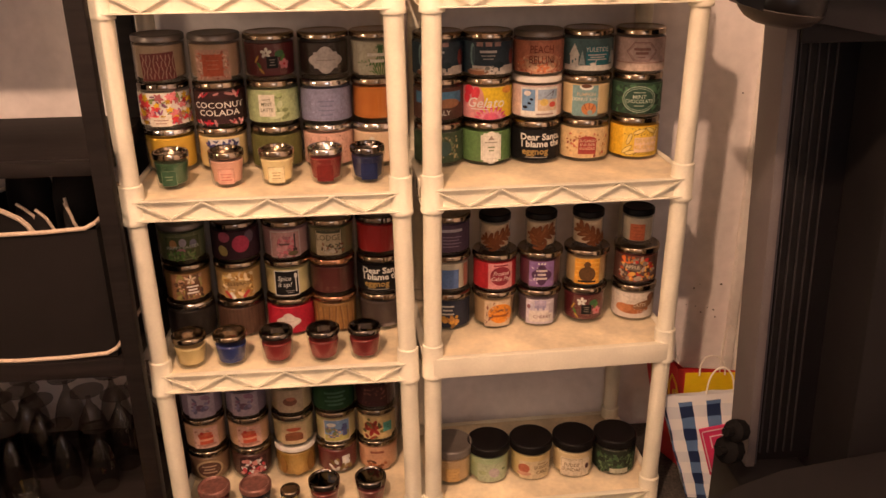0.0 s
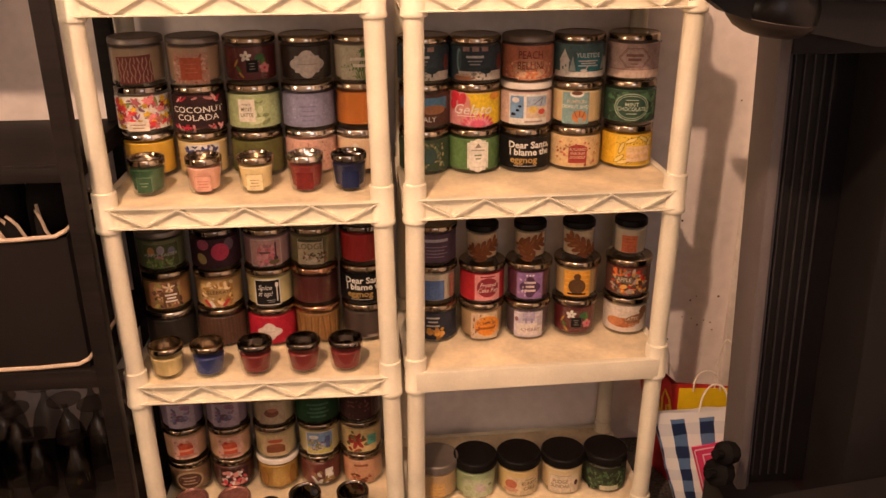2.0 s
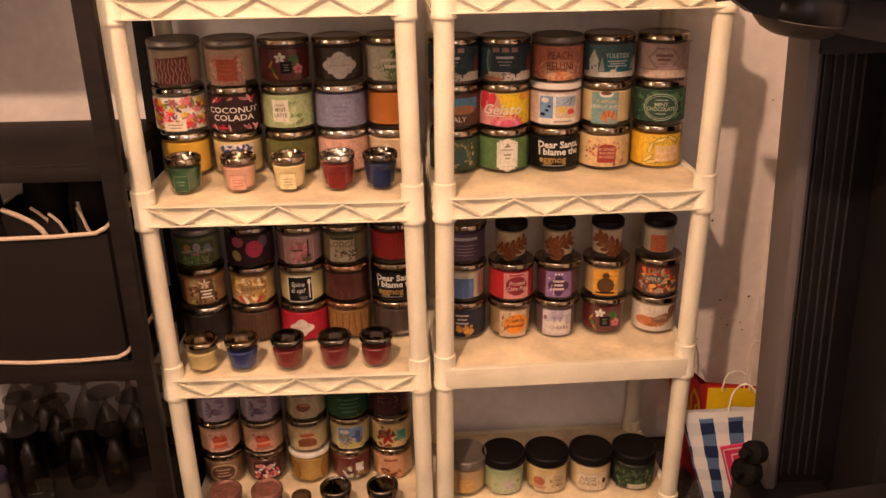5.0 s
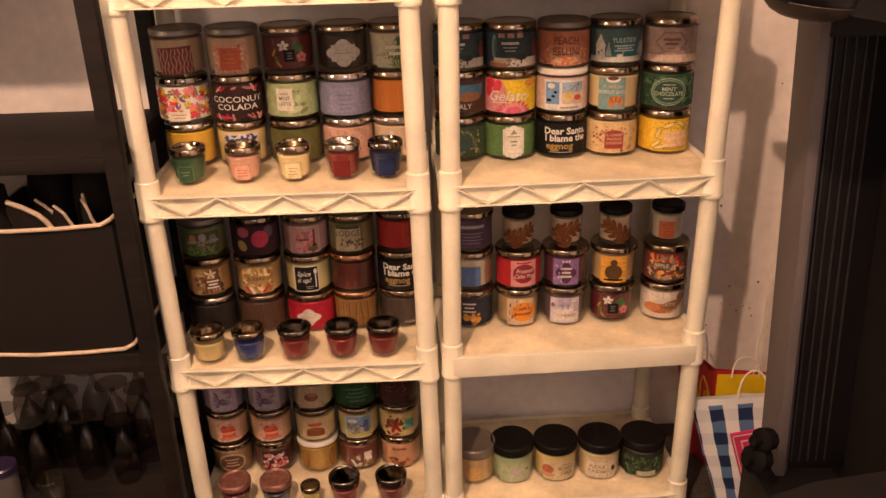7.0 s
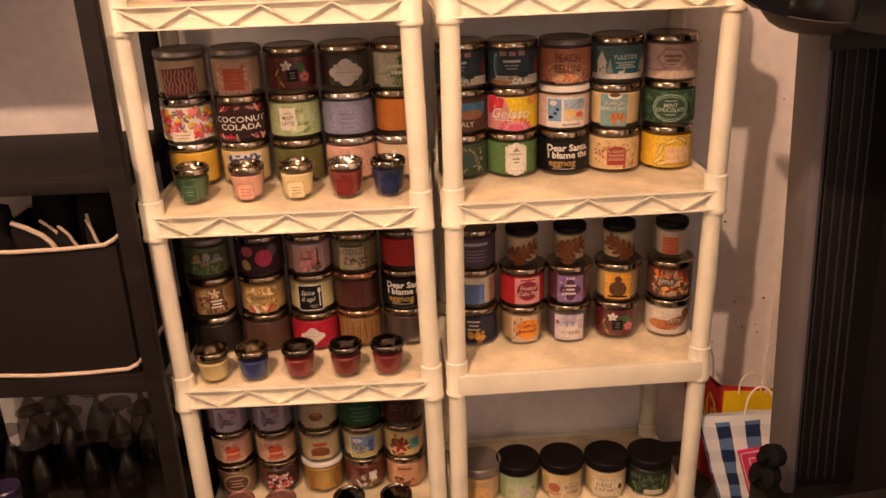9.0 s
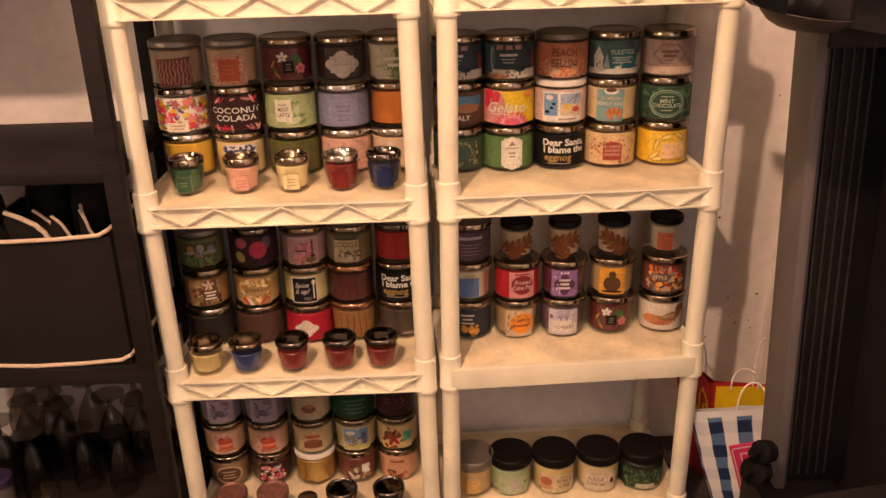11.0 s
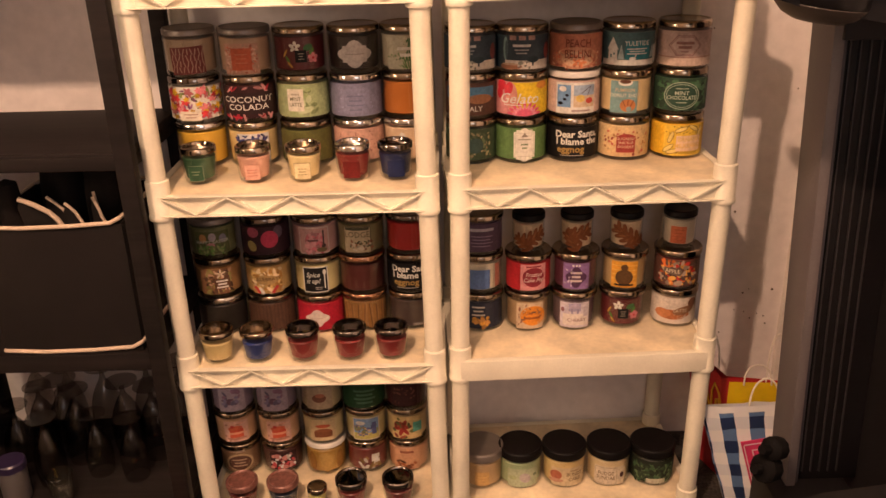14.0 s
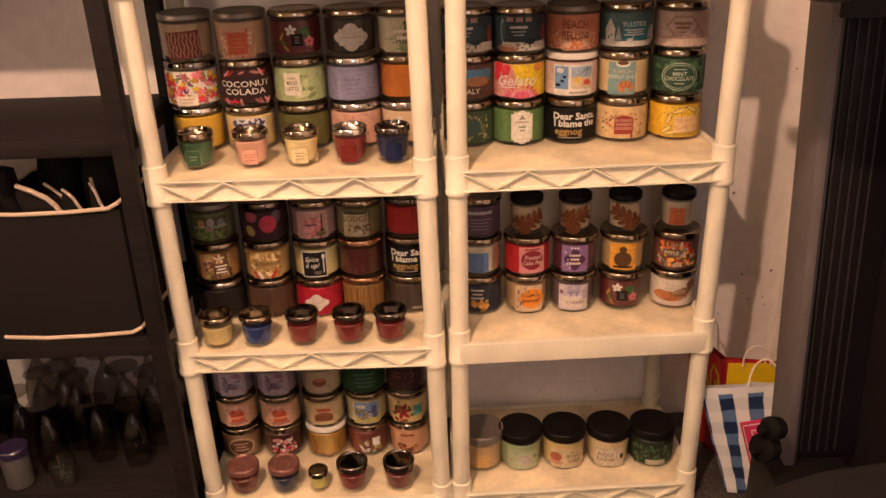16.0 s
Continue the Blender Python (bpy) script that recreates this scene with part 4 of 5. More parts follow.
kind("navy_pumpkin", (0.04, 0.05, 0.08), "bronze", (0.022, 0.026, 0.045), bars((0.5, 0.48, 0.44), -0.006, 0.062, 3, 0.026, 0.009, 0.0035) + scatter(59, [(0.66, 0.34, 0.05), (0.5, 0.24, 0.06)], 12, 0.028, 0.024, 0.026, (0.007, 0.012), 3, 1.1), "navy jar candle with orange pumpkins")
kind("pumpkin_panel", (0.40, 0.27, 0.15), "bronze", None, [("rect", (0.62, 0.48, 0.34), 0.004, M - 0.002, 0.056, 0.058), ("disc", (0.76, 0.28, 0.03), 0.010, 0.040, 0.052, 0.044), ("text", (0.30, 0.09, 0.02), 0.008, 0.046, 0.9, 0.0105, "PUMPKIN")] + bars((0.34, 0.1, 0.02), 0.008, 0.035, 1, 0.034, 0.006, 0.005) + scatter(61, [(0.25, 0.12, 0.08)], 14, 0.05, 0.05, 0.042, (0.002, 0.005)), "tan jar candle with an orange pumpkin label")
kind("lilac_tiles", (0.12, 0.08, 0.10), "bronze", None, [("rect", (0.62, 0.56, 0.62), 0.002, M - 0.002, 0.060, 0.056), ("rect", (0.40, 0.36, 0.52), 0.002, 0.058, 0.024, 0.018), ("rect", (0.54, 0.50, 0.62), -0.018, 0.046, 0.014, 0.026), ("disc", (0.25, 0.25, 0.42), 0.004, 0.060, 0.006, 0.006), ("disc", (0.26, 0.12, 0.14), -0.022, 0.052, 0.008, 0.010), ("rect", (0.72, 0.66, 0.60), 0.004, 0.030, 0.050, 0.026)] + [("gable", (0.46, 0.40, 0.54), 0.002, 0.062, 0.028, 0.020, 90), ("rect", (0.30, 0.27, 0.40), -0.003, 0.050, 0.004, 0.010), ("rect", (0.30, 0.27, 0.40), 0.008, 0.050, 0.004, 0.010), ("rect", (0.50, 0.44, 0.50), 0.024, 0.048, 0.010, 0.022), ("text", (0.24, 0.12, 0.14), 0.006, 0.029, 0.95, 0.0105, "CHERRY")], "dark jar candle with a lilac and white label")
kind("latte", (0.60, 0.48, 0.36), "bronze", (0.66, 0.58, 0.50), [("disc", (0.40, 0.14, 0.05), -0.006, 0.034, 0.072, 0.022), ("disc", (0.52, 0.20, 0.08), -0.024, 0.036, 0.034, 0.020), ("disc", (0.24, 0.12, 0.06), 0.018, 0.044, 0.046, 0.018, 12), ("disc", (0.20, 0.09, 0.05), 0.036, 0.060, 0.022, 0.020), ("disc", (0.66, 0.6, 0.54), 0.030, 0.022, 0.03, 0.016), ("text", (0.6, 0.5, 0.38), 0.010, 0.044, 0.9, 0.0105, "LATTE")], "white jar candle with a brown latte label")


def oak_leaf(u, v, tilt, size=1.0):
    """A lobed brown leaf lying aslant round its midrib."""
    a0 = radians(tilt)
    ca, sa = math.cos(a0), math.sin(a0)
    out = [("disc", (0.25, 0.085, 0.03), u, v, 0.056 * size, 0.015 * size, tilt)]
    for k in range(4):
        q = (-0.018 + 0.012 * k) * size
        for side in (-1, 1):
            o = 0.010 * size * side * (1 - 0.12 * k)
            out.append(("disc", (0.25, 0.085, 0.03), u + q * ca - o * sa, v + q * sa + o * ca, 0.022 * size, 0.0085 * size, tilt + side * 48))
    for k in range(3):
        q = (-0.012 + 0.013 * k) * size
        out.append(("disc", (0.36, 0.15, 0.06), u + q * ca - 0.004 * sa, v + q * sa + 0.004 * ca, 0.018 * size, 0.0035 * size, tilt + 40))
    return out + [("rect", (0.15, 0.055, 0.02), u - 0.004 * ca, v - 0.004 * sa, 0.060 * size, 0.0012, tilt)]


kind("leaf_low", (0.66, 0.52, 0.36), "black", None, oak_leaf(0.010, 0.036, 28, 1.15) + oak_leaf(-0.016, 0.024, 140, 0.9), "small cream candle with a brown leaf and black lid")
kind("leaf_high", (0.66, 0.52, 0.36), "black", None, oak_leaf(-0.008, 0.038, 146, 1.25) + oak_leaf(0.018, 0.022, 20, 0.8), "small cream candle with a brown leaf and black lid")
kind("leaf_small", (0.66, 0.52, 0.36), "black", None, oak_leaf(0.004, 0.040, 20, 1.25) + oak_leaf(-0.010, 0.026, 120, 1.0), "small cream candle with a brown leaf and black lid")
kind("orange_small", (0.70, 0.60, 0.46), "black", None, [("rect", (0.72, 0.20, 0.09), -0.006, 0.034, 0.034, 0.040)] + bars((0.5, 0.12, 0.06), -0.006, 0.046, 4, 0.024, 0.008, 0.0015), "small cream candle with an orange label and black lid")
# right unit, bottom shelf
kind("tan_brown_lid", (0.46, 0.30, 0.15), "grey", None, [("rect", (0.66, 0.42, 0.16), 0.004, 0.034, 0.030, 0.034)] + bars((0.5, 0.3, 0.1), 0.004, 0.042, 3, 0.02, 0.008, 0.0015), "tan jar candle with a brown frosted lid")
kind("pale_green", (0.34, 0.44, 0.25), "black", None, [("rect", (0.46, 0.52, 0.34), 0.004, 0.034, 0.066, 0.046), ("disc", (0.50, 0.44, 0.44), 0.008, 0.034, 0.022, 0.026, 45), ("disc", (0.40, 0.46, 0.25), -0.018, 0.034, 0.018, 0.010)] + bars((0.2, 0.26, 0.14), 0.030, 0.040, 1, 0.008, 0.006, 0.006), "pale green jar candle with a black lid")
kind("bundt", (0.62, 0.46, 0.20), "black", None, [("rect", (0.66, 0.54, 0.34), 0.004, 0.034, 0.072, 0.046), ("disc", (0.42, 0.13, 0.07), -0.022, 0.038, 0.026, 0.024), ("disc", (0.54, 0.30, 0.20), -0.022, 0.024, 0.032, 0.010), ("text", (0.14, 0.08, 0.03), 0.018, 0.040, 0.85, 0.0125, "BUNDT"), ("text", (0.14, 0.08, 0.03), 0.018, 0.027, 0.85, 0.0125, "CAKE")] + bars((0.3, 0.2, 0.1), 0.018, 0.050, 1, 0.02, 0.004, 0.0018), "cream jar candle with a cake label and black lid")
kind("fudge", (0.66, 0.52, 0.30), "black", None, [("rect", (0.72, 0.62, 0.46), 0.002, 0.034, 0.066, 0.046), ("rect", (0.30, 0.22, 0.12), -0.006, 0.034, 0.046, 0.042), ("rect", (0.72, 0.62, 0.46), -0.006, 0.034, 0.0445, 0.0405), ("text", (0.14, 0.08, 0.04), -0.006, 0.040, 0.85, 0.0125, "FUDGE"), ("text", (0.14, 0.08, 0.04), -0.006, 0.028, 0.85, 0.0125, "SUNDAE"), ("disc", (0.08, 0.03, 0.03), 0.028, 0.036, 0.009, 0.014)], "cream jar candle with a dessert label and black lid")
kind("dark_leaves", (0.03, 0.035, 0.02), "black", (0.018, 0.022, 0.016), scatter(63, [(0.05, 0.10, 0.045), (0.12, 0.18, 0.09), (0.03, 0.05, 0.025)], 44, 0.09, 0.044, 0.036, (0.006, 0.010), 3, 1.8) + [("rect", (0.50, 0.48, 0.36), 0.006, 0.018, 0.040, 0.012)], "dark green leaf-printed jar candle with a black lid")


def stack(cols, z0, front, rows, R=0.0545, pitch=0.0965, overhang=0.0):
    for r, row in enumerate(rows):
        for x, key in zip(cols, row):
            if key:
                put(key, x + random.uniform(-0.0015, 0.0015), front + R + random.uniform(-0.003, 0.003), z0 + r * pitch, R=R, H=pitch, overhang=overhang)


stack((-0.233, -0.118, -0.003, 0.112, 0.221), 0.8465, 0.185, [
    ("yellow_tag", "blue_ornate", "olive", "pink_dots", "cream_tag"),
    ("flower_garden", "coconut_colada", "mint_latte", "lavender", "amber"),
    ("hatched_red", "orange_square", "maroon_floral", "brown_plaque", "palm")], pitch=0.098)
stack((-0.229, -0.113, 0.001, 0.104, 0.214), 0.4525, 0.158, [
    ("black_bare", "wood_brown", "red_plaque", "gold_bark", "smoke"),
    ("vanilla_star", "celebrate", "spice_it_up", "dark_red", "santa"),
    ("easter", "macaroon", "tower_view", "lodge", "red_bare")], R=0.0535, pitch=0.0945)
stack((-0.234, -0.128, -0.018, 0.087, 0.1915), 0.052, 0.16, [
    ("oval_label", "berries", "honey", "wine_white", "peach_label"),
    ("peach_cake", "peach_cake", "loaf", "meadow", "autumn"),
    ("lilac_a", "lilac_a", "cream_pie", "pine", "mulberry")], R=0.0515, pitch=0.091)
stack((0.358, 0.465, 0.578, 0.689, 0.8045), 0.8465, 0.168, [
    ("green_wreath", "green_tag", "santa", "snickerdoodle", "banana"),
    ("italy", "gelato", "collage", "pumpkin_donut", "mint_chocolate"),
    ("winter_navy", "winter_navy", "peach_bellini", "yuletide", "rosy_hexagon")])
stack((0.373, 0.482, 0.590, 0.701, 0.820), 0.456, 0.137, [
    ("navy_pumpkin", "pumpkin_panel", "lilac_tiles", "maroon_floral", "latte"),
    ("blue_wash", "cake_pop", "purple_badge", "orange_hat", "apple_orchard"),
    ("plum_lines", None, None, None, None)], R=0.0495, pitch=0.0945, overhang=0.0038)
for x, key in ((0.482, "leaf_low"), (0.590, "leaf_small"), (0.701, "leaf_high"), (0.820, "orange_small")):
    put(key, x, 0.1870, 0.456 + 2 * 0.0945, R=0.0360, H=0.088, lid_h=0.016, overhang=0.0008, fill=0.92, group="small jar candles")
for x, key in zip((0.372, 0.466, 0.573, 0.682, 0.788), ("tan_brown_lid", "pale_green", "bundt", "fudge", "dark_leaves")):
    put(key, x, 0.139, 0.052, R=0.0525, H=0.099, lid_h=0.022, overhang=0.0015, fill=0.93)

# small candles along the front of the left unit
kind("mini_green", (0.03, 0.085, 0.04), "bronze", None, [("rect", (0.30, 0.34, 0.24), -0.004, 0.026, 0.030, 0.032), ("rect", (0.035, 0.09, 0.045), -0.004, 0.026, 0.0285, 0.0305)] + bars((0.25, 0.3, 0.2), -0.004, 0.030, 2, 0.016, 0.006, 0.0016), "small green candle with a bronze lid")
kind("mini_pink", (0.66, 0.36, 0.27), "bronze", None, [("rect", (0.36, 0.12, 0.09), 0.0, 0.026, 0.032, 0.032), ("rect", (0.68, 0.38, 0.29), 0.0, 0.026, 0.0305, 0.0305)] + bars((0.5, 0.18, 0.14), 0.0, 0.031, 3, 0.022, 0.006, 0.002), "small pink candle with a bronze lid")
kind("mini_cream", (0.72, 0.58, 0.30), "bronze", None, [("rect", (0.30, 0.22, 0.10), -0.004, 0.026, 0.034, 0.034), ("rect", (0.76, 0.64, 0.38), -0.004, 0.026, 0.0325, 0.0325)] + bars((0.3, 0.24, 0.12), -0.004, 0.031, 3, 0.018, 0.006, 0.002), "small cream candle with a bronze lid")
kind("mini_red", (0.18, 0.018, 0.016), "chrome", None, [("rect", (0.15, 0.014, 0.012), 0, 0.026, 0.034, 0.034)], "small red candle with a silver lid")
kind("mini_blue", (0.008, 0.014, 0.06), "dark", None, [("rect", (0.009, 0.016, 0.065), 0, 0.026, 0.034, 0.034)], "small navy blue candle with a dark lid")
kind("mini_butter", (0.62, 0.48, 0.22), "bronze", None, [], "small butter-coloured candle with a bronze lid")
kind("mini_cobalt", (0.012, 0.028, 0.14), "bronze", None, [], "small cobalt blue candle with a bronze lid")
kind("mini_wine", (0.17, 0.012, 0.013), "dark", None, [], "small wine-red candle with a polished dark lid")
kind("mini_garnet", (0.13, 0.012, 0.013), "rose", None, [], "small garnet-red candle with a rosy printed lid")
kind("mini_tiny", (0.50, 0.44, 0.12), "bronze", None, [], "tiny yellow candle with a printed lid")
kind("mini_ink", (0.015, 0.02, 0.05), "rose", None, [], "small dark blue candle with a printed lid")
kind("mini_plum", (0.14, 0.022, 0.024), "dark", None, [], "small plum candle with a polished dark lid")
for (x, key), (y, z) in zip(list(zip((-0.206, -0.094, 0.009, 0.110, 0.197), ("mini_green", "mini_pink", "mini_cream", "mini_red", "mini_blue"))), [(0.104, 0.8465)] * 5):
    put(key, x, y, z, R=0.0365, H=0.076, lid_h=0.014, bowl=0.006, taper=0.004, fill=0.9, group="small candles")
for x, key in zip((-0.206, -0.1185, -0.019, 0.083, 0.1735), ("mini_butter", "mini_cobalt", "mini_wine", "mini_wine", "mini_wine")):
    put(key, x, 0.053, 0.4525, R=0.0368, H=0.076, lid_h=0.013, bowl=0.014, taper=0.005, fill=0.80, group="small candles")
for x, key in zip((-0.196, -0.100, 0.061, 0.171), ("mini_garnet", "mini_ink", "mini_wine", "mini_plum")):
    put(key, x, 0.054, 0.052, R=0.0375, H=0.076, lid_h=0.016, bowl=0.005, taper=0.005, fill=0.8, group="small candles")
put("mini_tiny", -0.020, 0.050, 0.052, R=0.0225, H=0.056, lid_h=0.014, overhang=0.001, fill=0.9, group="small candles")


# ---- black cabinet with glasses and a cloth bin ----
cabinet = thing("open_cabinet", "black-brown wooden open-frame cabinet holding a bin and glasses", "cabinet")
# left end is out of view, its reach set to keep stray light out
CX0, CX1, CY0, CY1 = -0.87, -0.296, -0.075, 0.312
for x, y in ((CX0, CY0), (CX0, CY1 - 0.03), (-0.3105, CY0), (-0.326, CY1 - 0.03)):
    b = bmesh.new()
    box(b, (x, y, 0.0), (x + 0.035, y + 0.028, 1.80), 0.003)
    part("post", b, BLACKWOOD, cabinet)
# the 1.412 board is out of view, its height set by its shadow
for z, lip in ((0.135, 0.040), (0.540, 0.040), (0.953, 0.028), (1.412, 0.036), (1.80, 0.03)):
    b = bmesh.new()
    box(b, (CX0 + 0.004, CY0 + 0.029, z - 0.018), (CX1 - 0.002, CY1 - 0.002, z), 0.002)
    part("shelf_board", b, BLACKWOOD, cabinet)
    b = bmesh.new()
    box(b, (CX0 + 0.032, CY0 + 0.004, z - lip), (-0.3110, CY0 + 0.0285, z - 0.001), 0.002)
    part("front_rail", b, BLACKWOOD, cabinet)
# unseen end board, added to block light bouncing in from the west
b = bmesh.new()
box(b, (CX0 - 0.016, CY0, 0.0), (CX0 - 0.001, CY1, 1.80), 0.002)
part("bounce_stop_board", b, BLACKWOOD, cabinet)
for z in (0.115, 0.52, 0.933):
    b = bmesh.new()
    box(b, (CX1 - 0.022, CY0 + 0.030, z - 0.024), (CX1 - 0.004, CY1 - 0.031, z), 0.002)
    part("side_rail", b, BLACKWOOD, cabinet)

storage = thing("storage_bin", "black cloth storage bin with tan piping on the cabinet shelf", "bin", (-0.463, -0.042, 0.541))
BW, BH, BD = 0.280, 0.275, 0.27
for lo, hi in (((-BW / 2, -0.018, 0), (BW / 2, -0.013, BH)), ((-BW / 2, BD - 0.02, 0), (BW / 2, BD - 0.015, BH)), ((-BW / 2, -0.0125, 0), (-BW / 2 + 0.005, BD - 0.0205, BH)), ((BW / 2 - 0.005, -0.0125, 0), (BW / 2, BD - 0.0205, BH)), ((-BW / 2 + 0.006, -0.012, 0.002), (BW / 2 - 0.006, BD - 0.021, 0.006))):
    b = bmesh.new(); box(b, lo, hi, 0.001)
    part("cloth_panel", b, BINCLOTH, storage)
for zz in (0.006, BH):
    b = bmesh.new()
    h = BW / 2
    loop = [(-h, -0.018, zz), (-h * 0.4, -0.021, zz - 0.003), (h * 0.3, -0.021, zz - 0.001), (h * 0.86, -0.021, zz + 0.004), (h, -0.0205, zz + 0.014), (h + 0.0035, -0.008, zz + 0.016), (h + 0.002, 0.06, zz + 0.012), (h + 0.002, BD - 0.03, zz + 0.008), (h - 0.01, BD - 0.016, zz + 0.006), (-h + 0.01, BD - 0.016, zz + 0.004), (-h - 0.002, BD - 0.03, zz), (-h - 0.001, 0.0, zz), (-h, -0.018, zz)]
    tube(b, loop, 0.0042, 8)
    part("piping", b, PIPING, storage, "tan cloth edging")
KRAFT = surface("tan_card", (0.50, 0.34, 0.24), 0.8, grain=0.12, scale=120)
for k, (x0, x1, dz, yy) in enumerate(((-0.471, -0.540, 0.040, 0.000), (-0.458, -0.494, 0.036, 0.020), (-0.433, -0.456, 0.026, 0.010), (-0.399, -0.404, 0.042, 0.030), (-0.387, -0.399, 0.038, 0.010))):
    f = thing("folded_cloth_bin", "folded black cloth bin with tan edging inside the storage bin", "bin", (0, yy, 0.549), 0, "folded bins in the bin")
    z = 0.262
    b = bmesh.new()
    prism(b, [(x0 + 0.004, 0.0), (x0 + 0.004, z - 0.004), (x1, z + dz - 0.004), (x1 - 0.006, z + dz - 0.02), (x0 - 0.02, 0.0)], 0.001, 0.004, "y")
    part("folded_cloth", b, BINCLOTH, f)
    b = bmesh.new()
    tube(b, [(x0 + 0.012, 0, z - 0.03), (x0, -0.001, z - 0.004), (x0 + (x1 - x0) * 0.2, -0.002, z + dz * 0.3), (x0 + (x1 - x0) * 0.6, -0.003, z + dz * 0.72), (x1, -0.001, z + dz)], 0.0052 if k == 0 else 0.0032, 8)
    part("piping", b, PIPING, f, "tan cloth edging")
for x, y, k, hh in ((-0.420, 0.14, 1.0, 1.0), (-0.515, 0.150, 1.0, 1.06), (-0.585, 0.05, 0.55, 0.98)):
    pouch = thing("pouch", "black cloth pouch stuffed upright in the cloth bin", "pouch", (x, y, 0.549), 0, "pouches in the bin")
    b = bmesh.new()
    lathe(b, [(0, 0), (0.045 * k, 0.004), (0.047 * k, 0.12 * hh), (0.046 * k, 0.27 * hh), (0.038 * k, 0.325 * hh), (0.0, 0.335 * hh)], 20)
    part("pouch_body", b, BINCLOTH, pouch)

# grey tint stands in for the dark cabinet refracted through clear glass
STEM = clear_glass("stemware_glass", (0.66, 0.64, 0.63), 0.03, 0.9)
goblet = None
for x, y, k in ((-0.632, 0.055, 0.86), (-0.592, 0.140, 0.96), (-0.486, 0.17, 0.97), (-0.560, 0.240, 0.98), (-0.705, 0.20, 0.84), (-0.412, 0.15, 0.97), (-0.455, 0.25, 0.98), (-0.660, 0.262, 0.92), (-0.530, 0.085, 0.80), (-0.440, 0.065, 0.80), (-0.370, 0.20, 0.95), (-0.745, 0.275, 0.98), (-0.715, 0.095, 0.90), (-0.635, 0.175, 1.0), (-0.375, 0.262, 0.98)):
    if goblet is None:
        goblet = thing("wine_glass", "clear stemmed wine glass standing upside down on a black shelf", "glass", (x, y, 0.136), 0, "upturned wine glasses")
        b = bmesh.new()
        lathe(b, [(0.034, 0.0), (0.0385, 0.03), (0.040, 0.065), (0.037, 0.095), (0.029, 0.125), (0.016, 0.152), (0.0085, 0.164)], 32)
        part("bowl", b, STEM, goblet)
        b = bmesh.new()
        lathe(b, [(0.0085, 0.1642), (0.006, 0.175), (0.006, 0.186), (0.009, 0.1928)], 16)
        part("stem", b, STEM, goblet)
        b = bmesh.new()
        lathe(b, [(0.008, 0.193), (0.026, 0.197), (0.039, 0.200), (0.039, 0.202), (0.0, 0.2025)], 32)
        part("foot", b, STEM, goblet)
        goblet.scale = (k, k, k)
    else:
        g = copy_thing(goblet, pose(x, y, 0.136))
        g.scale = (k, k, k)
shot = thing("shot_glass", "thick clear shot glass on the black shelf", "glass", (-0.585, -0.010, 0.136))
b = bmesh.new()
lathe(b, [(0, 0.0), (0.022, 0.0), (0.024, 0.003), (0.030, 0.066), (0.0285, 0.067), (0.0225, 0.018), (0.0, 0.016)], 32)
part("glass_body", b, clear_glass("shot_glass_body", (0.9, 0.9, 0.86), 0.02, 2.2), shot)
# pale jar and violet lid, darkened in colour to stand for the shade
jar = thing("lidded_jar", "pale plastic jar with a violet lid, painted dark for shelf shade", "jar", (-0.690, -0.005, 0.136))
b = bmesh.new(); lathe(b, [(0, 0), (0.026, 0), (0.030, 0.004), (0.031, 0.075), (0.027, 0.082), (0, 0.082)], 28)
part("jar_body", b, surface("shaded_pale_plastic", (0.055, 0.050, 0.050), 0.4), jar)
b = bmesh.new(); lathe(b, [(0.028, 0.0825), (0.033, 0.084), (0.033, 0.100), (0.030, 0.103), (0, 0.103)], 28)
part("jar_lid", b, surface("shaded_violet_plastic", (0.02, 0.013, 0.04), 0.35), jar)

toy = thing("plastic_toy", "yellow and red moulded plastic toy on the carpet", "toy", (-0.365, -0.14, 0.0), 12)
b = bmesh.new(); box(b, (-0.06, -0.04, 0.0), (0.02, 0.03, 0.136), 0.018); part("toy_body", b, surface("yellow_plastic", (0.70, 0.45, 0.02), 0.35), toy)
b = bmesh.new(); box(b, (0.0205, -0.035, 0.0), (0.066, 0.03, 0.122), 0.016); box(b, (-0.02, 0.031, 0.02), (0.045, 0.06, 0.140), 0.012); part("toy_hood", b, surface("red_plastic", (0.50, 0.02, 0.025), 0.35), toy)

# ---- exercise machine ----
GLOSSBLACK = surface("gloss_black_paint", (0.0075, 0.0048, 0.0042), 0.32, spec=0.14, grain=0.1, scale=200, stain=0.2)
COVER = surface("black_moulded_cover", (0.0105, 0.0088, 0.009), 0.6, spec=0.2, grain=0.12, scale=300, stain=0.2)


def bevel_edges(b, width):
    """Rounds off a part's edges."""
    bmesh.ops.bevel(b, geom=b.edges[:], offset=width, segments=1, affect="EDGES", clamp_overlap=True)


def lean(b):
    """Tilts the machine's upright sideways."""
    bmesh.ops.transform(b, matrix=Matrix(((1, 0, -0.046, 0.0335), (0, 1, 0, 0), (0, 0, 1, 0), (0, 0, 0, 1))), verts=b.verts)


def forward(b):
    """Shrinks the arm's parts towards the viewpoint, out from the upright, shading its top."""
    k, c = 0.86, Vector((0.28, -1.59, 1.393))
    for v in b.verts:
        v.co = c + (v.co - c) * k


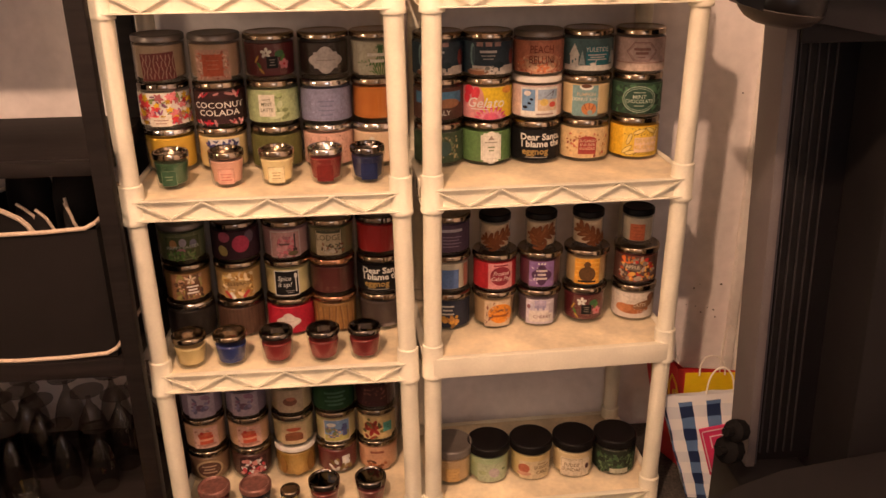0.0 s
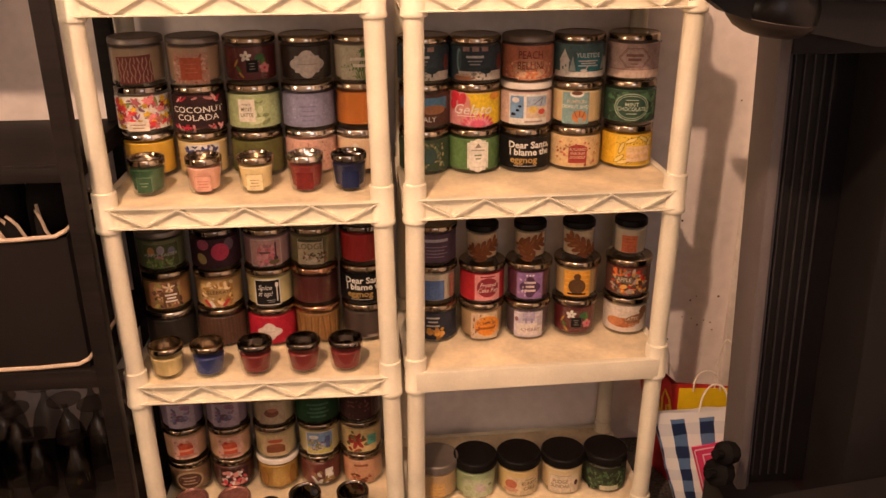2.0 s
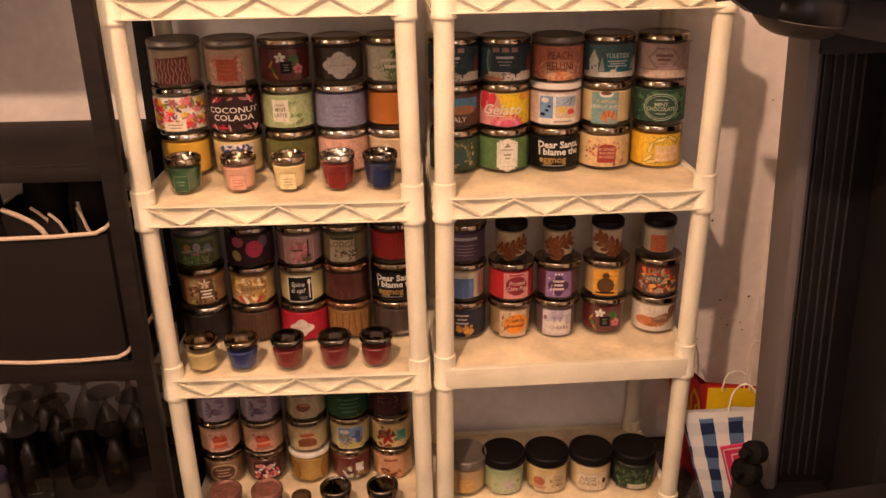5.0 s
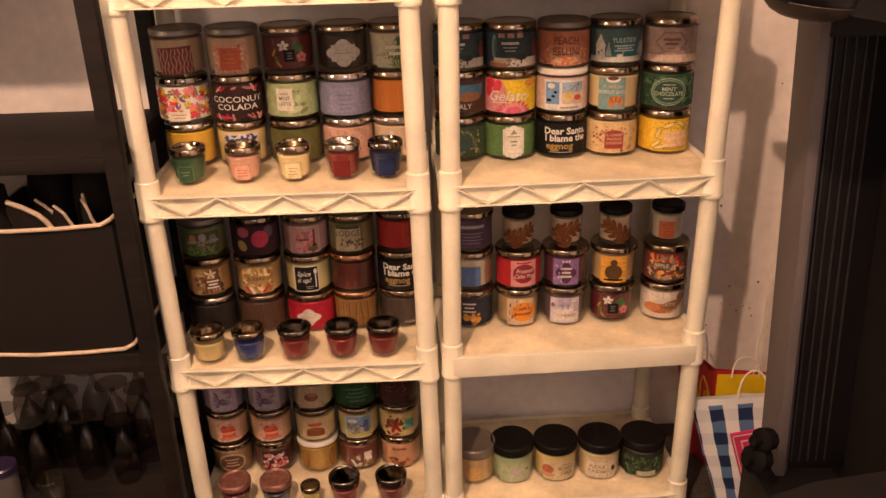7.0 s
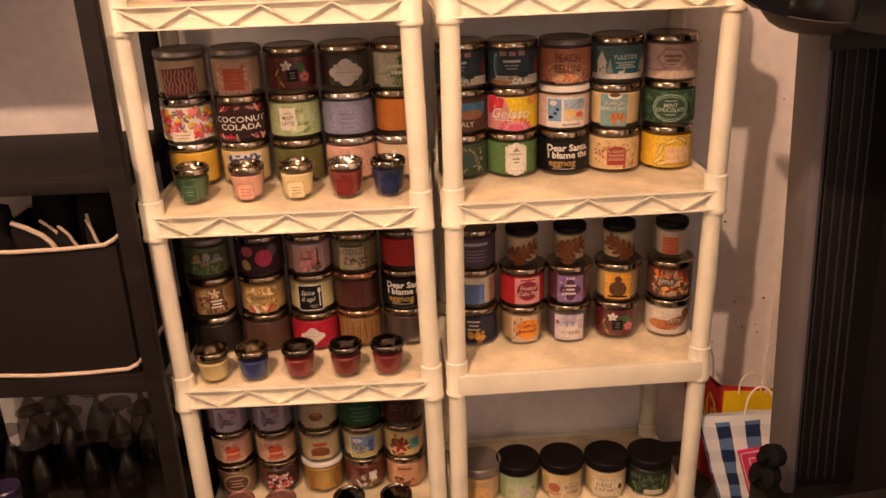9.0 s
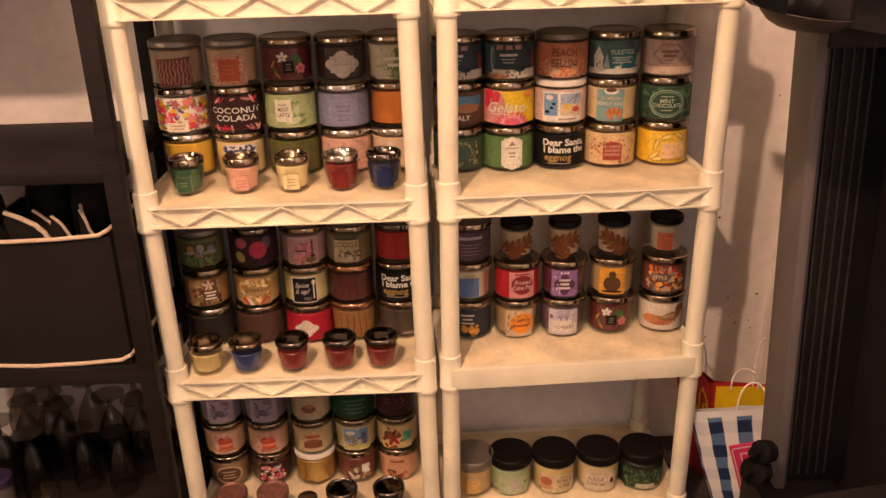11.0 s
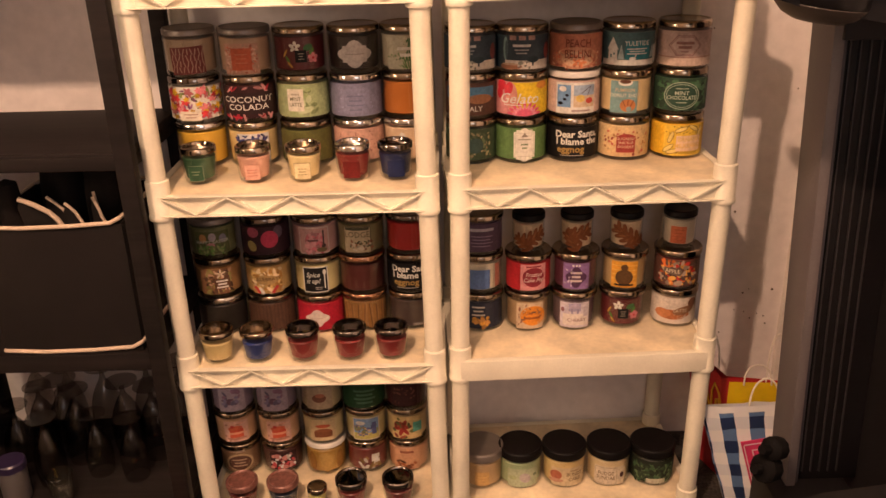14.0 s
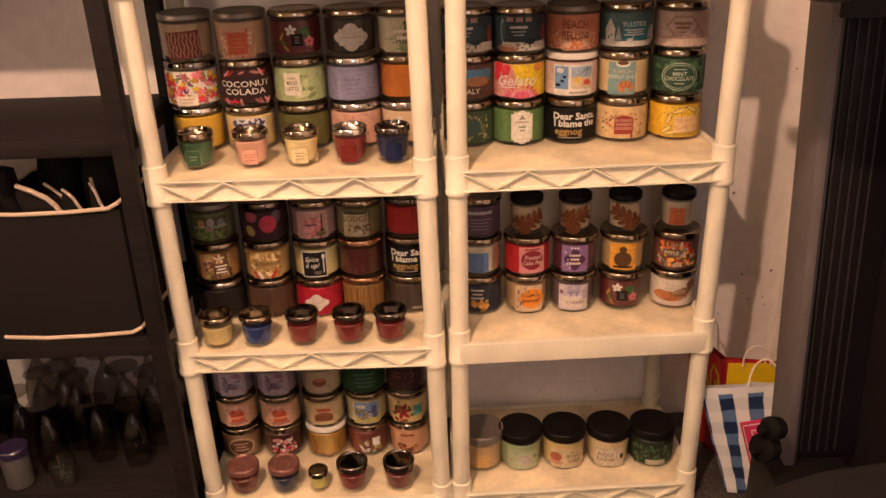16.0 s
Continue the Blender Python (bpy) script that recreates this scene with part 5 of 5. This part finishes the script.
gym = thing("exercise_machine", "black and grey steel exercise machine upright with arm and knobs", "exercise machine")
b = bmesh.new(); box(b, (0.941, -0.208, 0.28), (0.9600, -0.12, 1.235), 0.003); lean(b); part("column", b, STEEL, gym, "dark grey steel column")
b = bmesh.new(); box(b, (0.9603, -0.200, 0.28), (0.9682, -0.12, 1.235), 0.002); lean(b); part("column_flange", b, surface("blue_grey_steel", (0.036, 0.034, 0.041), 0.5, spec=0.35), gym, "blue-grey steel flange")
b = bmesh.new(); box(b, (0.9685, -0.186, 0.28), (1.090, -0.12, 1.235), 0.002); lean(b); part("track", b, BLACKSTEEL, gym)
b = bmesh.new(); box(b, (0.9985, -0.184, 1.236), (1.050, -0.12, 2.0), 0.003); part("mast", b, BLACKSTEEL, gym)
RAIL = surface("charcoal_rail", (0.028, 0.025, 0.025), 0.45, spec=0.3, grain=0.2, scale=120)
for k in range(5):
    b = bmesh.new(); box(b, (0.977 + 0.0172 * k, -0.1905, 0.30), (0.9797 + 0.0172 * k, -0.1862, 1.23), 0.0008); lean(b); part("track_rail", b, RAIL, gym)
b = bmesh.new(); box(b, (1.0905, -0.32, 0.0), (1.62, -0.10, 2.0), 0.012); lean(b); part("side_panel", b, COVER, gym)
KNOB = surface("matte_black_rubber", (0.0060, 0.0052, 0.0052), 0.8, spec=0.06)
arm = [(0.729, 1.249), (0.735, 1.268), (0.748, 1.297), (0.757, 1.301), (0.796, 1.307), (0.802, 1.306), (0.815, 1.296), (0.856, 1.290), (1.016, 1.282), (1.403, 1.262), (1.403, 1.222), (1.016, 1.2445), (0.856, 1.2535), (0.778, 1.2535)]
b = bmesh.new(); prism(b, arm, -0.286, -0.279, "y"); bevel_edges(b, 0.0012); forward(b); part("arm", b, GLOSSBLACK, gym, "glossy black bent arm plate")
# lighter strip paints the highlight along the black plate's bend
b = bmesh.new(); prism(b, [(0.823, -0.2862), (0.828, -0.2890), (0.846, -0.2880), (0.851, -0.2862)], 1.2550, 1.2900, "z"); forward(b); part("bend", b, surface("bend_highlight", (0.085, 0.066, 0.056), 0.25, grain=0.15, scale=90), gym, "bend in the arm plate with its highlight painted on")
b = bmesh.new(); prism(b, [(0.735, -0.2785), (0.80, -0.20), (0.86, -0.125), (1.40, -0.125), (1.40, -0.2785)], 1.262, 1.268, "z"); forward(b); part("arm_web", b, BLACKSTEEL, gym)
b = bmesh.new(); prism(b, [(0.765, 1.252), (0.800, 1.228), (0.850, 1.212), (0.960, 1.190), (1.05, 1.172), (1.38, 1.160), (1.38, 1.218), (1.016, 1.242), (0.856, 1.251)], -0.258, -0.2175, "y"); forward(b); part("arm_housing", b, BLACKSTEEL, gym)
b = bmesh.new(); lathe(b, [(0, -0.032), (0.040, -0.031), (0.056, -0.024), (0.069, -0.012), (0.0745, 0.0), (0.073, 0.022), (0.067, 0.040), (0, 0.041)], 40, m=pose(0.895, -0.208, 1.219, 4, 7, 0)); forward(b); part("roller_cup", b, BLACKPLASTIC, gym, "black round cup under the arm")
# shell over the cup's lower half, brown to paint in bounced light
b = bmesh.new(); lathe(b, [(0.030, -0.0318), (0.0405, -0.0318), (0.0568, -0.0246), (0.0698, -0.0124), (0.0742, -0.005), (0.0735, -0.004)], 40, m=pose(0.895, -0.208, 1.219, 4, 7, 0)); forward(b); part("cup_lit_half", b, surface("bounce_lit_plastic", (0.034, 0.025, 0.020), 0.5), gym, "lower half of the cup, bounced light painted in brown")
b = bmesh.new(); box(b, (0.935, -0.2165, 1.155), (1.38, -0.2085, 1.2715), 0.003); forward(b); part("bracket", b, BLACKSTEEL, gym)
b = bmesh.new(); lathe(b, [(0, 0), (0.007, 0), (0.008, 0.003), (0.006, 0.006), (0, 0.007)], 20, m=pose(1.010, -0.2168, 1.205, 90, 0, 0)); forward(b); part("bolt", b, surface("bolt_steel", (0.06, 0.06, 0.065), 0.45, 1.0), gym, "steel bolt")
# link and hidden plate behind the arm, added to shade the column top
b = bmesh.new(); box(b, (0.985, -0.43, 1.215), (1.30, -0.19, 1.2615), 0.004); box(b, (0.795, -0.37, 1.262), (1.30, -0.115, 1.272), 0.002); part("arm_shade_link", b, BLACKSTEEL, gym)
for x, z, r in ((0.918, 0.404, 0.022), (0.908, 0.360, 0.027)):
    b = bmesh.new()
    lathe(b, [(0, 0), (r * 0.8, 0), (r, 0.004), (r * 1.05, 0.03), (r * 0.8, 0.036), (0.009, 0.038), (0.009, 0.058), (0, 0.058)], 10, m=pose(x + 0.002, -0.250, z, 12, -72, 18))
    part("knob", b, KNOB, gym, "black plastic adjusting knob")
base = [(0.745, 0.0), (0.752, 0.08), (0.766, 0.146), (0.785, 0.212), (0.806, 0.258), (0.836, 0.292), (0.886, 0.325), (0.975, 0.358), (1.20, 0.39), (1.55, 0.40), (1.55, 0.0)]
b = bmesh.new(); prism(b, base, -0.52, -0.325, "y"); part("base_cover", b, COVER, gym, "rounded black base cover")
b = bmesh.new(); box(b, (0.925, -0.3245, 0.0), (1.090, -0.125, 0.279), 0.01); part("base_block", b, BLACKSTEEL, gym)


# ---- bags ----
def gingham():
    m = bpy.data.materials.new("gingham_paper")
    m.use_nodes = True
    nt = m.node_tree
    bs = nt.nodes["Principled BSDF"]
    uv, sep = nt.nodes.new("ShaderNodeTexCoord"), nt.nodes.new("ShaderNodeSeparateXYZ")
    nt.links.new(uv.outputs["UV"], sep.inputs[0])
    def band(src, size, shift):
        a, f, c = (nt.nodes.new("ShaderNodeMath") for _ in range(3))
        a.operation, f.operation, c.operation = "MULTIPLY_ADD", "FRACT", "LESS_THAN"
        a.inputs[1].default_value, a.inputs[2].default_value, c.inputs[1].default_value = 1 / size, shift, 0.5
        nt.links.new(src, a.inputs[0]); nt.links.new(a.outputs[0], f.inputs[0]); nt.links.new(f.outputs[0], c.inputs[0])
        return c.outputs[0]
    cu, cv = band(sep.outputs[0], 0.066, 0.42), band(sep.outputs[1], 0.066, 0.35)
    def mix(fac, a, b):
        n = nt.nodes.new("ShaderNodeMix")
        n.data_type = "RGBA"
        nt.links.new(fac, n.inputs[0])
        for sock, val in ((n.inputs[6], a), (n.inputs[7], b)):
            if isinstance(val, tuple):
                sock.default_value = (*val, 1)
            else:
                nt.links.new(val, sock)
        return n.outputs[2]
    pale = mix(cv, (0.80, 0.79, 0.79), (0.68, 0.69, 0.73))
    deep = mix(cv, (0.10, 0.18, 0.34), (0.014, 0.028, 0.085))
    hem = nt.nodes.new("ShaderNodeMath")
    hem.operation, hem.inputs[1].default_value = "GREATER_THAN", 0.286
    nt.links.new(sep.outputs[1], hem.inputs[0])
    nt.links.new(mix(hem.outputs[0], mix(cu, pale, deep), (0.80, 0.79, 0.79)), bs.inputs["Base Color"])
    bs.inputs["Roughness"].default_value = 0.45
    return m


def bag_mesh(bottom, top, seed, crumple=0.003):
    """A paper bag lofted from four bottom corners to four top corners, with creased sides and an open mouth."""
    bm = bmesh.new()
    lay = bm.loops.layers.uv.new("UVMap")
    rng = random.Random(seed)
    n, rows = 6, 8
    grid, us = [], []
    for r in range(rows + 1):
        q = r / rows
        ring = []
        for k in range(4):
            for i in range(n):
                p0 = Vector(bottom[k]).lerp(Vector(bottom[(k + 1) % 4]), i / n)
                p1 = Vector(top[k]).lerp(Vector(top[(k + 1) % 4]), i / n)
                p = p0.lerp(p1, q)
                if 0 < r:
                    p += Vector((rng.uniform(-1, 1), rng.uniform(-1, 1), rng.uniform(-0.4, 0.4))) * crumple
                ring.append(bm.verts.new(p))
        grid.append(ring)
    run = [0.0]
    for k in range(4):
        side_length = (Vector(top[(k + 1) % 4]) - Vector(top[k])).length
        for i in range(n):
            run.append(run[-1] + side_length / n)
    height = (Vector(top[0]) - Vector(bottom[0])).length
    for r in range(rows):
        for j in range(4 * n):
            j2 = (j + 1) % (4 * n)
            f = bm.faces.new((grid[r][j], grid[r][j2], grid[r + 1][j2], grid[r + 1][j]))
            for lp, (uu, vv) in zip(f.loops, ((run[j], r), (run[j + 1], r), (run[j + 1], r + 1), (run[j], r + 1))):
                lp[lay].uv = (uu, vv / rows * height)
    bm.faces.new(grid[0][::-1])
    return bm


gift = thing("gift_bag", "blue and white gingham paper gift bag with a pink tag", "bag")
bm = bag_mesh([(0.955, 0.052, 0.0), (1.085, 0.030, 0.0), (1.10, 0.115, 0.0), (0.975, 0.140, 0.0)], [(0.868, 0.062, 0.290), (1.050, 0.026, 0.318), (1.054, 0.048, 0.312), (0.873, 0.084, 0.285)], 5)
part("bag_body", bm, gingham(), gift)
tagm = pose(1.020, 0.034, 0.154, 3, -17, -11)
b = bmesh.new(); box(b, (-0.040, -0.005, -0.070), (0.040, -0.001, 0.070), 0.0005, tagm); part("tag", b, surface("pink_card", (0.58, 0.03, 0.12), 0.5), gift, "pink card tag with white outline")
b = bmesh.new()
for lo, hi in (((-0.034, -0.0062, 0.060), (0.034, -0.0054, 0.063)), ((-0.034, -0.0062, -0.063), (0.034, -0.0054, -0.060)), ((-0.036, -0.0062, -0.060), (-0.0335, -0.0054, 0.060)), ((-0.020, -0.0062, 0.010), (-0.017, -0.0054, 0.046)), ((-0.017, -0.0062, 0.043), (0.012, -0.0054, 0.046)), ((0.010, -0.0062, 0.022), (0.013, -0.0054, 0.043))):
    box(b, lo, hi, 0, tagm)
part("tag_print", b, surface("white_print", (0.75, 0.6, 0.62), 0.5), gift)
CORD = surface("white_cord", (0.74, 0.68, 0.60), 0.7, grain=0.2, scale=400)


def handle(points, parent, mat=CORD, r=0.0022):
    b = bmesh.new()
    pts = []
    for i in range(17):
        a = math.pi * i / 16
        (x0, y0, z0), (x1, y1, z1), h = points
        c = (1 - math.cos(a)) / 2
        pts.append((x0 + (x1 - x0) * c, y0 + (y1 - y0) * c + 0.01 * math.sin(a), z0 + (z1 - z0) * c + h * math.sin(a) ** 0.7))
    tube(b, pts, r, 8)
    part("cord_handle", b, mat, parent, "white twisted cord handle")


handle(((0.975, 0.050, 0.285), (1.035, 0.036, 0.300), 0.075), gift)
redbag = thing("paper_bag", "red and yellow printed paper carrier bag", "bag", group="carrier bags")
bm = bag_mesh([(0.985, 0.165, 0.0), (1.10, 0.150, 0.0), (1.12, 0.235, 0.0), (0.948, 0.266, 0.0)], [(0.950, 0.172, 0.300), (1.105, 0.160, 0.292), (0.972, 0.195, 0.290), (0.884, 0.252, 0.352)], 7, 0.002)
part("bag_body", bm, surface("red_paper", (0.42, 0.015, 0.02), 0.4, coat=0.3), redbag)
b = bmesh.new(); box(b, (-0.066, -0.0030, -0.060), (0.066, -0.0018, 0.046), 0, pose(1.034, 0.1645, 0.243, -1.5, 0, -4.5)); part("yellow_panel", b, surface("yellow_print", (0.72, 0.50, 0.01), 0.4), redbag, "bright yellow printed panel")
OCHRE = surface("ochre_print", (0.62, 0.36, 0.02), 0.45)
for arc in (((0.10, 0.58), (0.22, 0.84), (0.42, 0.93), (0.56, 0.80), (0.62, 0.60)), ((0.24, 0.58), (0.32, 0.76), (0.42, 0.82), (0.48, 0.72), (0.51, 0.60)), ((0.66, 0.60), (0.72, 0.80), (0.82, 0.90), (0.93, 0.84), (0.97, 0.74)), ((0.78, 0.62), (0.84, 0.76), (0.90, 0.78), (0.96, 0.68))):
    b = bmesh.new()
    low, high = (Vector((0.948, 0.266, 0.0)), Vector((0.985, 0.165, 0.0))), (Vector((0.884, 0.252, 0.352)), Vector((0.950, 0.172, 0.300)))
    tube(b, [low[0].lerp(low[1], u).lerp(high[0].lerp(high[1], u), v) + Vector((-0.0032, -0.0028, 0)) for u, v in arc], 0.0026, 6)
    part("yellow_stripe", b, OCHRE, redbag)
handle(((1.0, 0.158, 0.285), (1.065, 0.156, 0.285), 0.05), redbag)
handle(((0.896, 0.247, 0.330), (0.955, 0.212, 0.300), 0.095), redbag)
handle(((1.055, 0.166, 0.288), (1.095, 0.163, 0.288), 0.125), redbag)

# ---- things on top of the units ----
tray = thing("wooden_tray", "orange-brown wooden tray on edge on the shelf top", "tray", (0, 0, 1.2465))
PINE = wood("orange_pine", (0.34, 0.13, 0.03), (0.52, 0.22, 0.06), 0.4, (3, 40, 40))
b = bmesh.new(); box(b, (-0.268, 0.318, 0.0), (0.176, 0.352, 0.022), 0.003); part("tray_rim", b, PINE, tray)
b = bmesh.new(); box(b, (-0.264, 0.324, 0.0225), (0.172, 0.348, 0.26), 0.003); part("tray_panel", b, PINE, tray)
art = thing("painting_sheet", "paper sheet painted in purple and blue washes", "painting", (0, 0, 1.2464))
m = bpy.data.materials.new("watercolour")
m.use_nodes = True
nt = m.node_tree
tc, mp, nz, rp = (nt.nodes.new("ShaderNode" + k) for k in ("TexCoord", "Mapping", "TexNoise", "ValToRGB"))
mp.inputs["Scale"].default_value = (13, 9, 10)
nz.inputs["Scale"].default_value, nz.inputs["Distortion"].default_value = 1.4, 1.6
cr = rp.color_ramp
cr.elements[0].position, cr.elements[0].color = 0.42, (0.035, 0.025, 0.13, 1)
cr.elements[1].position, cr.elements[1].color = 0.72, (0.52, 0.34, 0.40, 1)
e = cr.elements.new(0.53); e.color = (0.20, 0.06, 0.20, 1)
nt.links.new(tc.outputs["Object"], mp.inputs[0]); nt.links.new(mp.outputs[0], nz.inputs["Vector"]); nt.links.new(nz.outputs[0], rp.inputs[0])
nt.links.new(rp.outputs[0], nt.nodes["Principled BSDF"].inputs["Base Color"])
b = bmesh.new(); prism(b, [(-0.200, 0.050), (0.075, 0.034), (0.050, 0.312), (-0.245, 0.314)], 0.0, 0.0012, "z"); part("sheet", b, surface("cartridge_paper", (0.66, 0.54, 0.44), 0.7), art)
b = bmesh.new(); prism(b, [(-0.182, 0.070), (0.042, 0.056), (0.016, 0.302), (-0.222, 0.304)], 0.0016, 0.0022, "z"); part("wash", b, m, art, "purple and blue painted wash")
blk = thing("black_box", "small charcoal box on the shelf top", "box", (0.230, 0.285, 1.2465), 4)
b = bmesh.new(); box(b, (-0.028, -0.018, 0), (0.028, 0.018, 0.028), 0.004); part("box_body", b, surface("charcoal_card", (0.03, 0.028, 0.03), 0.6), blk)
game = thing("game_box", "pale pink flat cardboard box with small printed pictures", "box", (0.0, 0.0, 1.2465))
b = bmesh.new(); box(b, (0.350, 0.066, 0), (0.717, 0.305, 0.040), 0.0015); part("box_lid", b, surface("pink_card_box", (0.72, 0.52, 0.50), 0.45), game)
b = bmesh.new(); box(b, (0.347, 0.062, 0.0405), (0.52, 0.30, 0.075), 0.0015); part("upper_box", b, surface("mauve_card", (0.36, 0.20, 0.24), 0.45), game, "mauve second box lid")
for c, x0, x1, z0, z1 in (((0.10, 0.07, 0.08), 0.392, 0.407, 0.006, 0.036), ((0.30, 0.14, 0.14), 0.432, 0.446, 0.006, 0.036), ((0.40, 0.36, 0.34), 0.472, 0.482, 0.006, 0.036), ((0.78, 0.70, 0.66), 0.408, 0.430, 0.006, 0.036), ((0.78, 0.70, 0.66), 0.447, 0.471, 0.006, 0.036), ((0.78, 0.72, 0.68), 0.358, 0.391, 0.006, 0.036), ((0.18, 0.36, 0.12), 0.524, 0.534, 0.006, 0.018), ((0.62, 0.36, 0.30), 0.540, 0.550, 0.006, 0.018), ((0.10, 0.30, 0.55), 0.556, 0.566, 0.006, 0.018), ((0.30, 0.24, 0.32), 0.658, 0.676, 0.008, 0.032)):
    b = bmesh.new(); box(b, (x0, 0.0652, z0), (x1, 0.0657, z1)); part("printed_picture", b, paper(c), game)
rng = random.Random(4)
for lay, c in enumerate(((0.70, 0.30, 0.34), (0.34, 0.42, 0.66), (0.55, 0.30, 0.52))):
    b = bmesh.new()
    for j in range(6):
        x, z, r = rng.uniform(0.603, 0.640), rng.uniform(0.011, 0.031), rng.uniform(0.003, 0.006)
        d = 0.0652 - 0.00025 * (6 * lay + j)
        prism(b, [(x + r * math.cos(a * 0.7854), z + r * math.sin(a * 0.7854)) for a in range(8)], d - 0.0002, d, "y")
    tagged(part("printed_splash", b, paper(c), game), kind="stuff")
bluebox = thing("blue_box", "blue box printed with a pale mountain scene", "box", (0.0, 0.0, 1.2465))
m = wood("blue_print", (0.04, 0.17, 0.36), (0.12, 0.36, 0.58), 0.3, (5, 8, 9))
b = bmesh.new(); box(b, (0.734, 0.092, 0), (0.862, 0.28, 0.11), 0.003); part("box_body", b, m, bluebox)
b = bmesh.new(); prism(b, [(0.762, 0.004), (0.800, 0.034), (0.815, 0.026), (0.845, 0.058), (0.852, 0.012), (0.84, 0.004)], 0.0908, 0.0914, "y"); part("printed_mountain", b, paper((0.50, 0.55, 0.60)), bluebox)

# ---- dents and specks in the wall ----
SPECK = surface("dark_speck", (0.10, 0.07, 0.05), 0.9)
rng = random.Random(12)
for x, z, r in ((1.013, 0.643, 0.0045), (1.132, 0.428, 0.005), (1.057, 0.420, 0.0035), (1.072, 0.431, 0.002), (1.083, 0.347, 0.0035), (1.118, 0.352, 0.003), (1.04, 0.372, 0.002), (1.127, 0.946, 0.0025), (1.007, 0.307, 0.003), (0.917, 1.089, 0.0025), (1.10, 0.36, 0.0025), (1.125, 0.33, 0.003), (1.066, 0.366, 0.0022), (0.55, 0.20, 0.003), (0.70, 0.33, 0.0022)):
    b = bmesh.new()
    n, r = 9, r * 0.7
    prism(b, [(x + r * rng.uniform(0.6, 1.3) * math.cos(2 * math.pi * k / n), z + r * rng.uniform(0.6, 1.3) * math.sin(2 * math.pi * k / n)) for k in range(n)], WALL_Y - 0.0012, WALL_Y + 0.001, "y")
    structure("wall_speck", b, SPECK, "small dark chip in the wall paint")
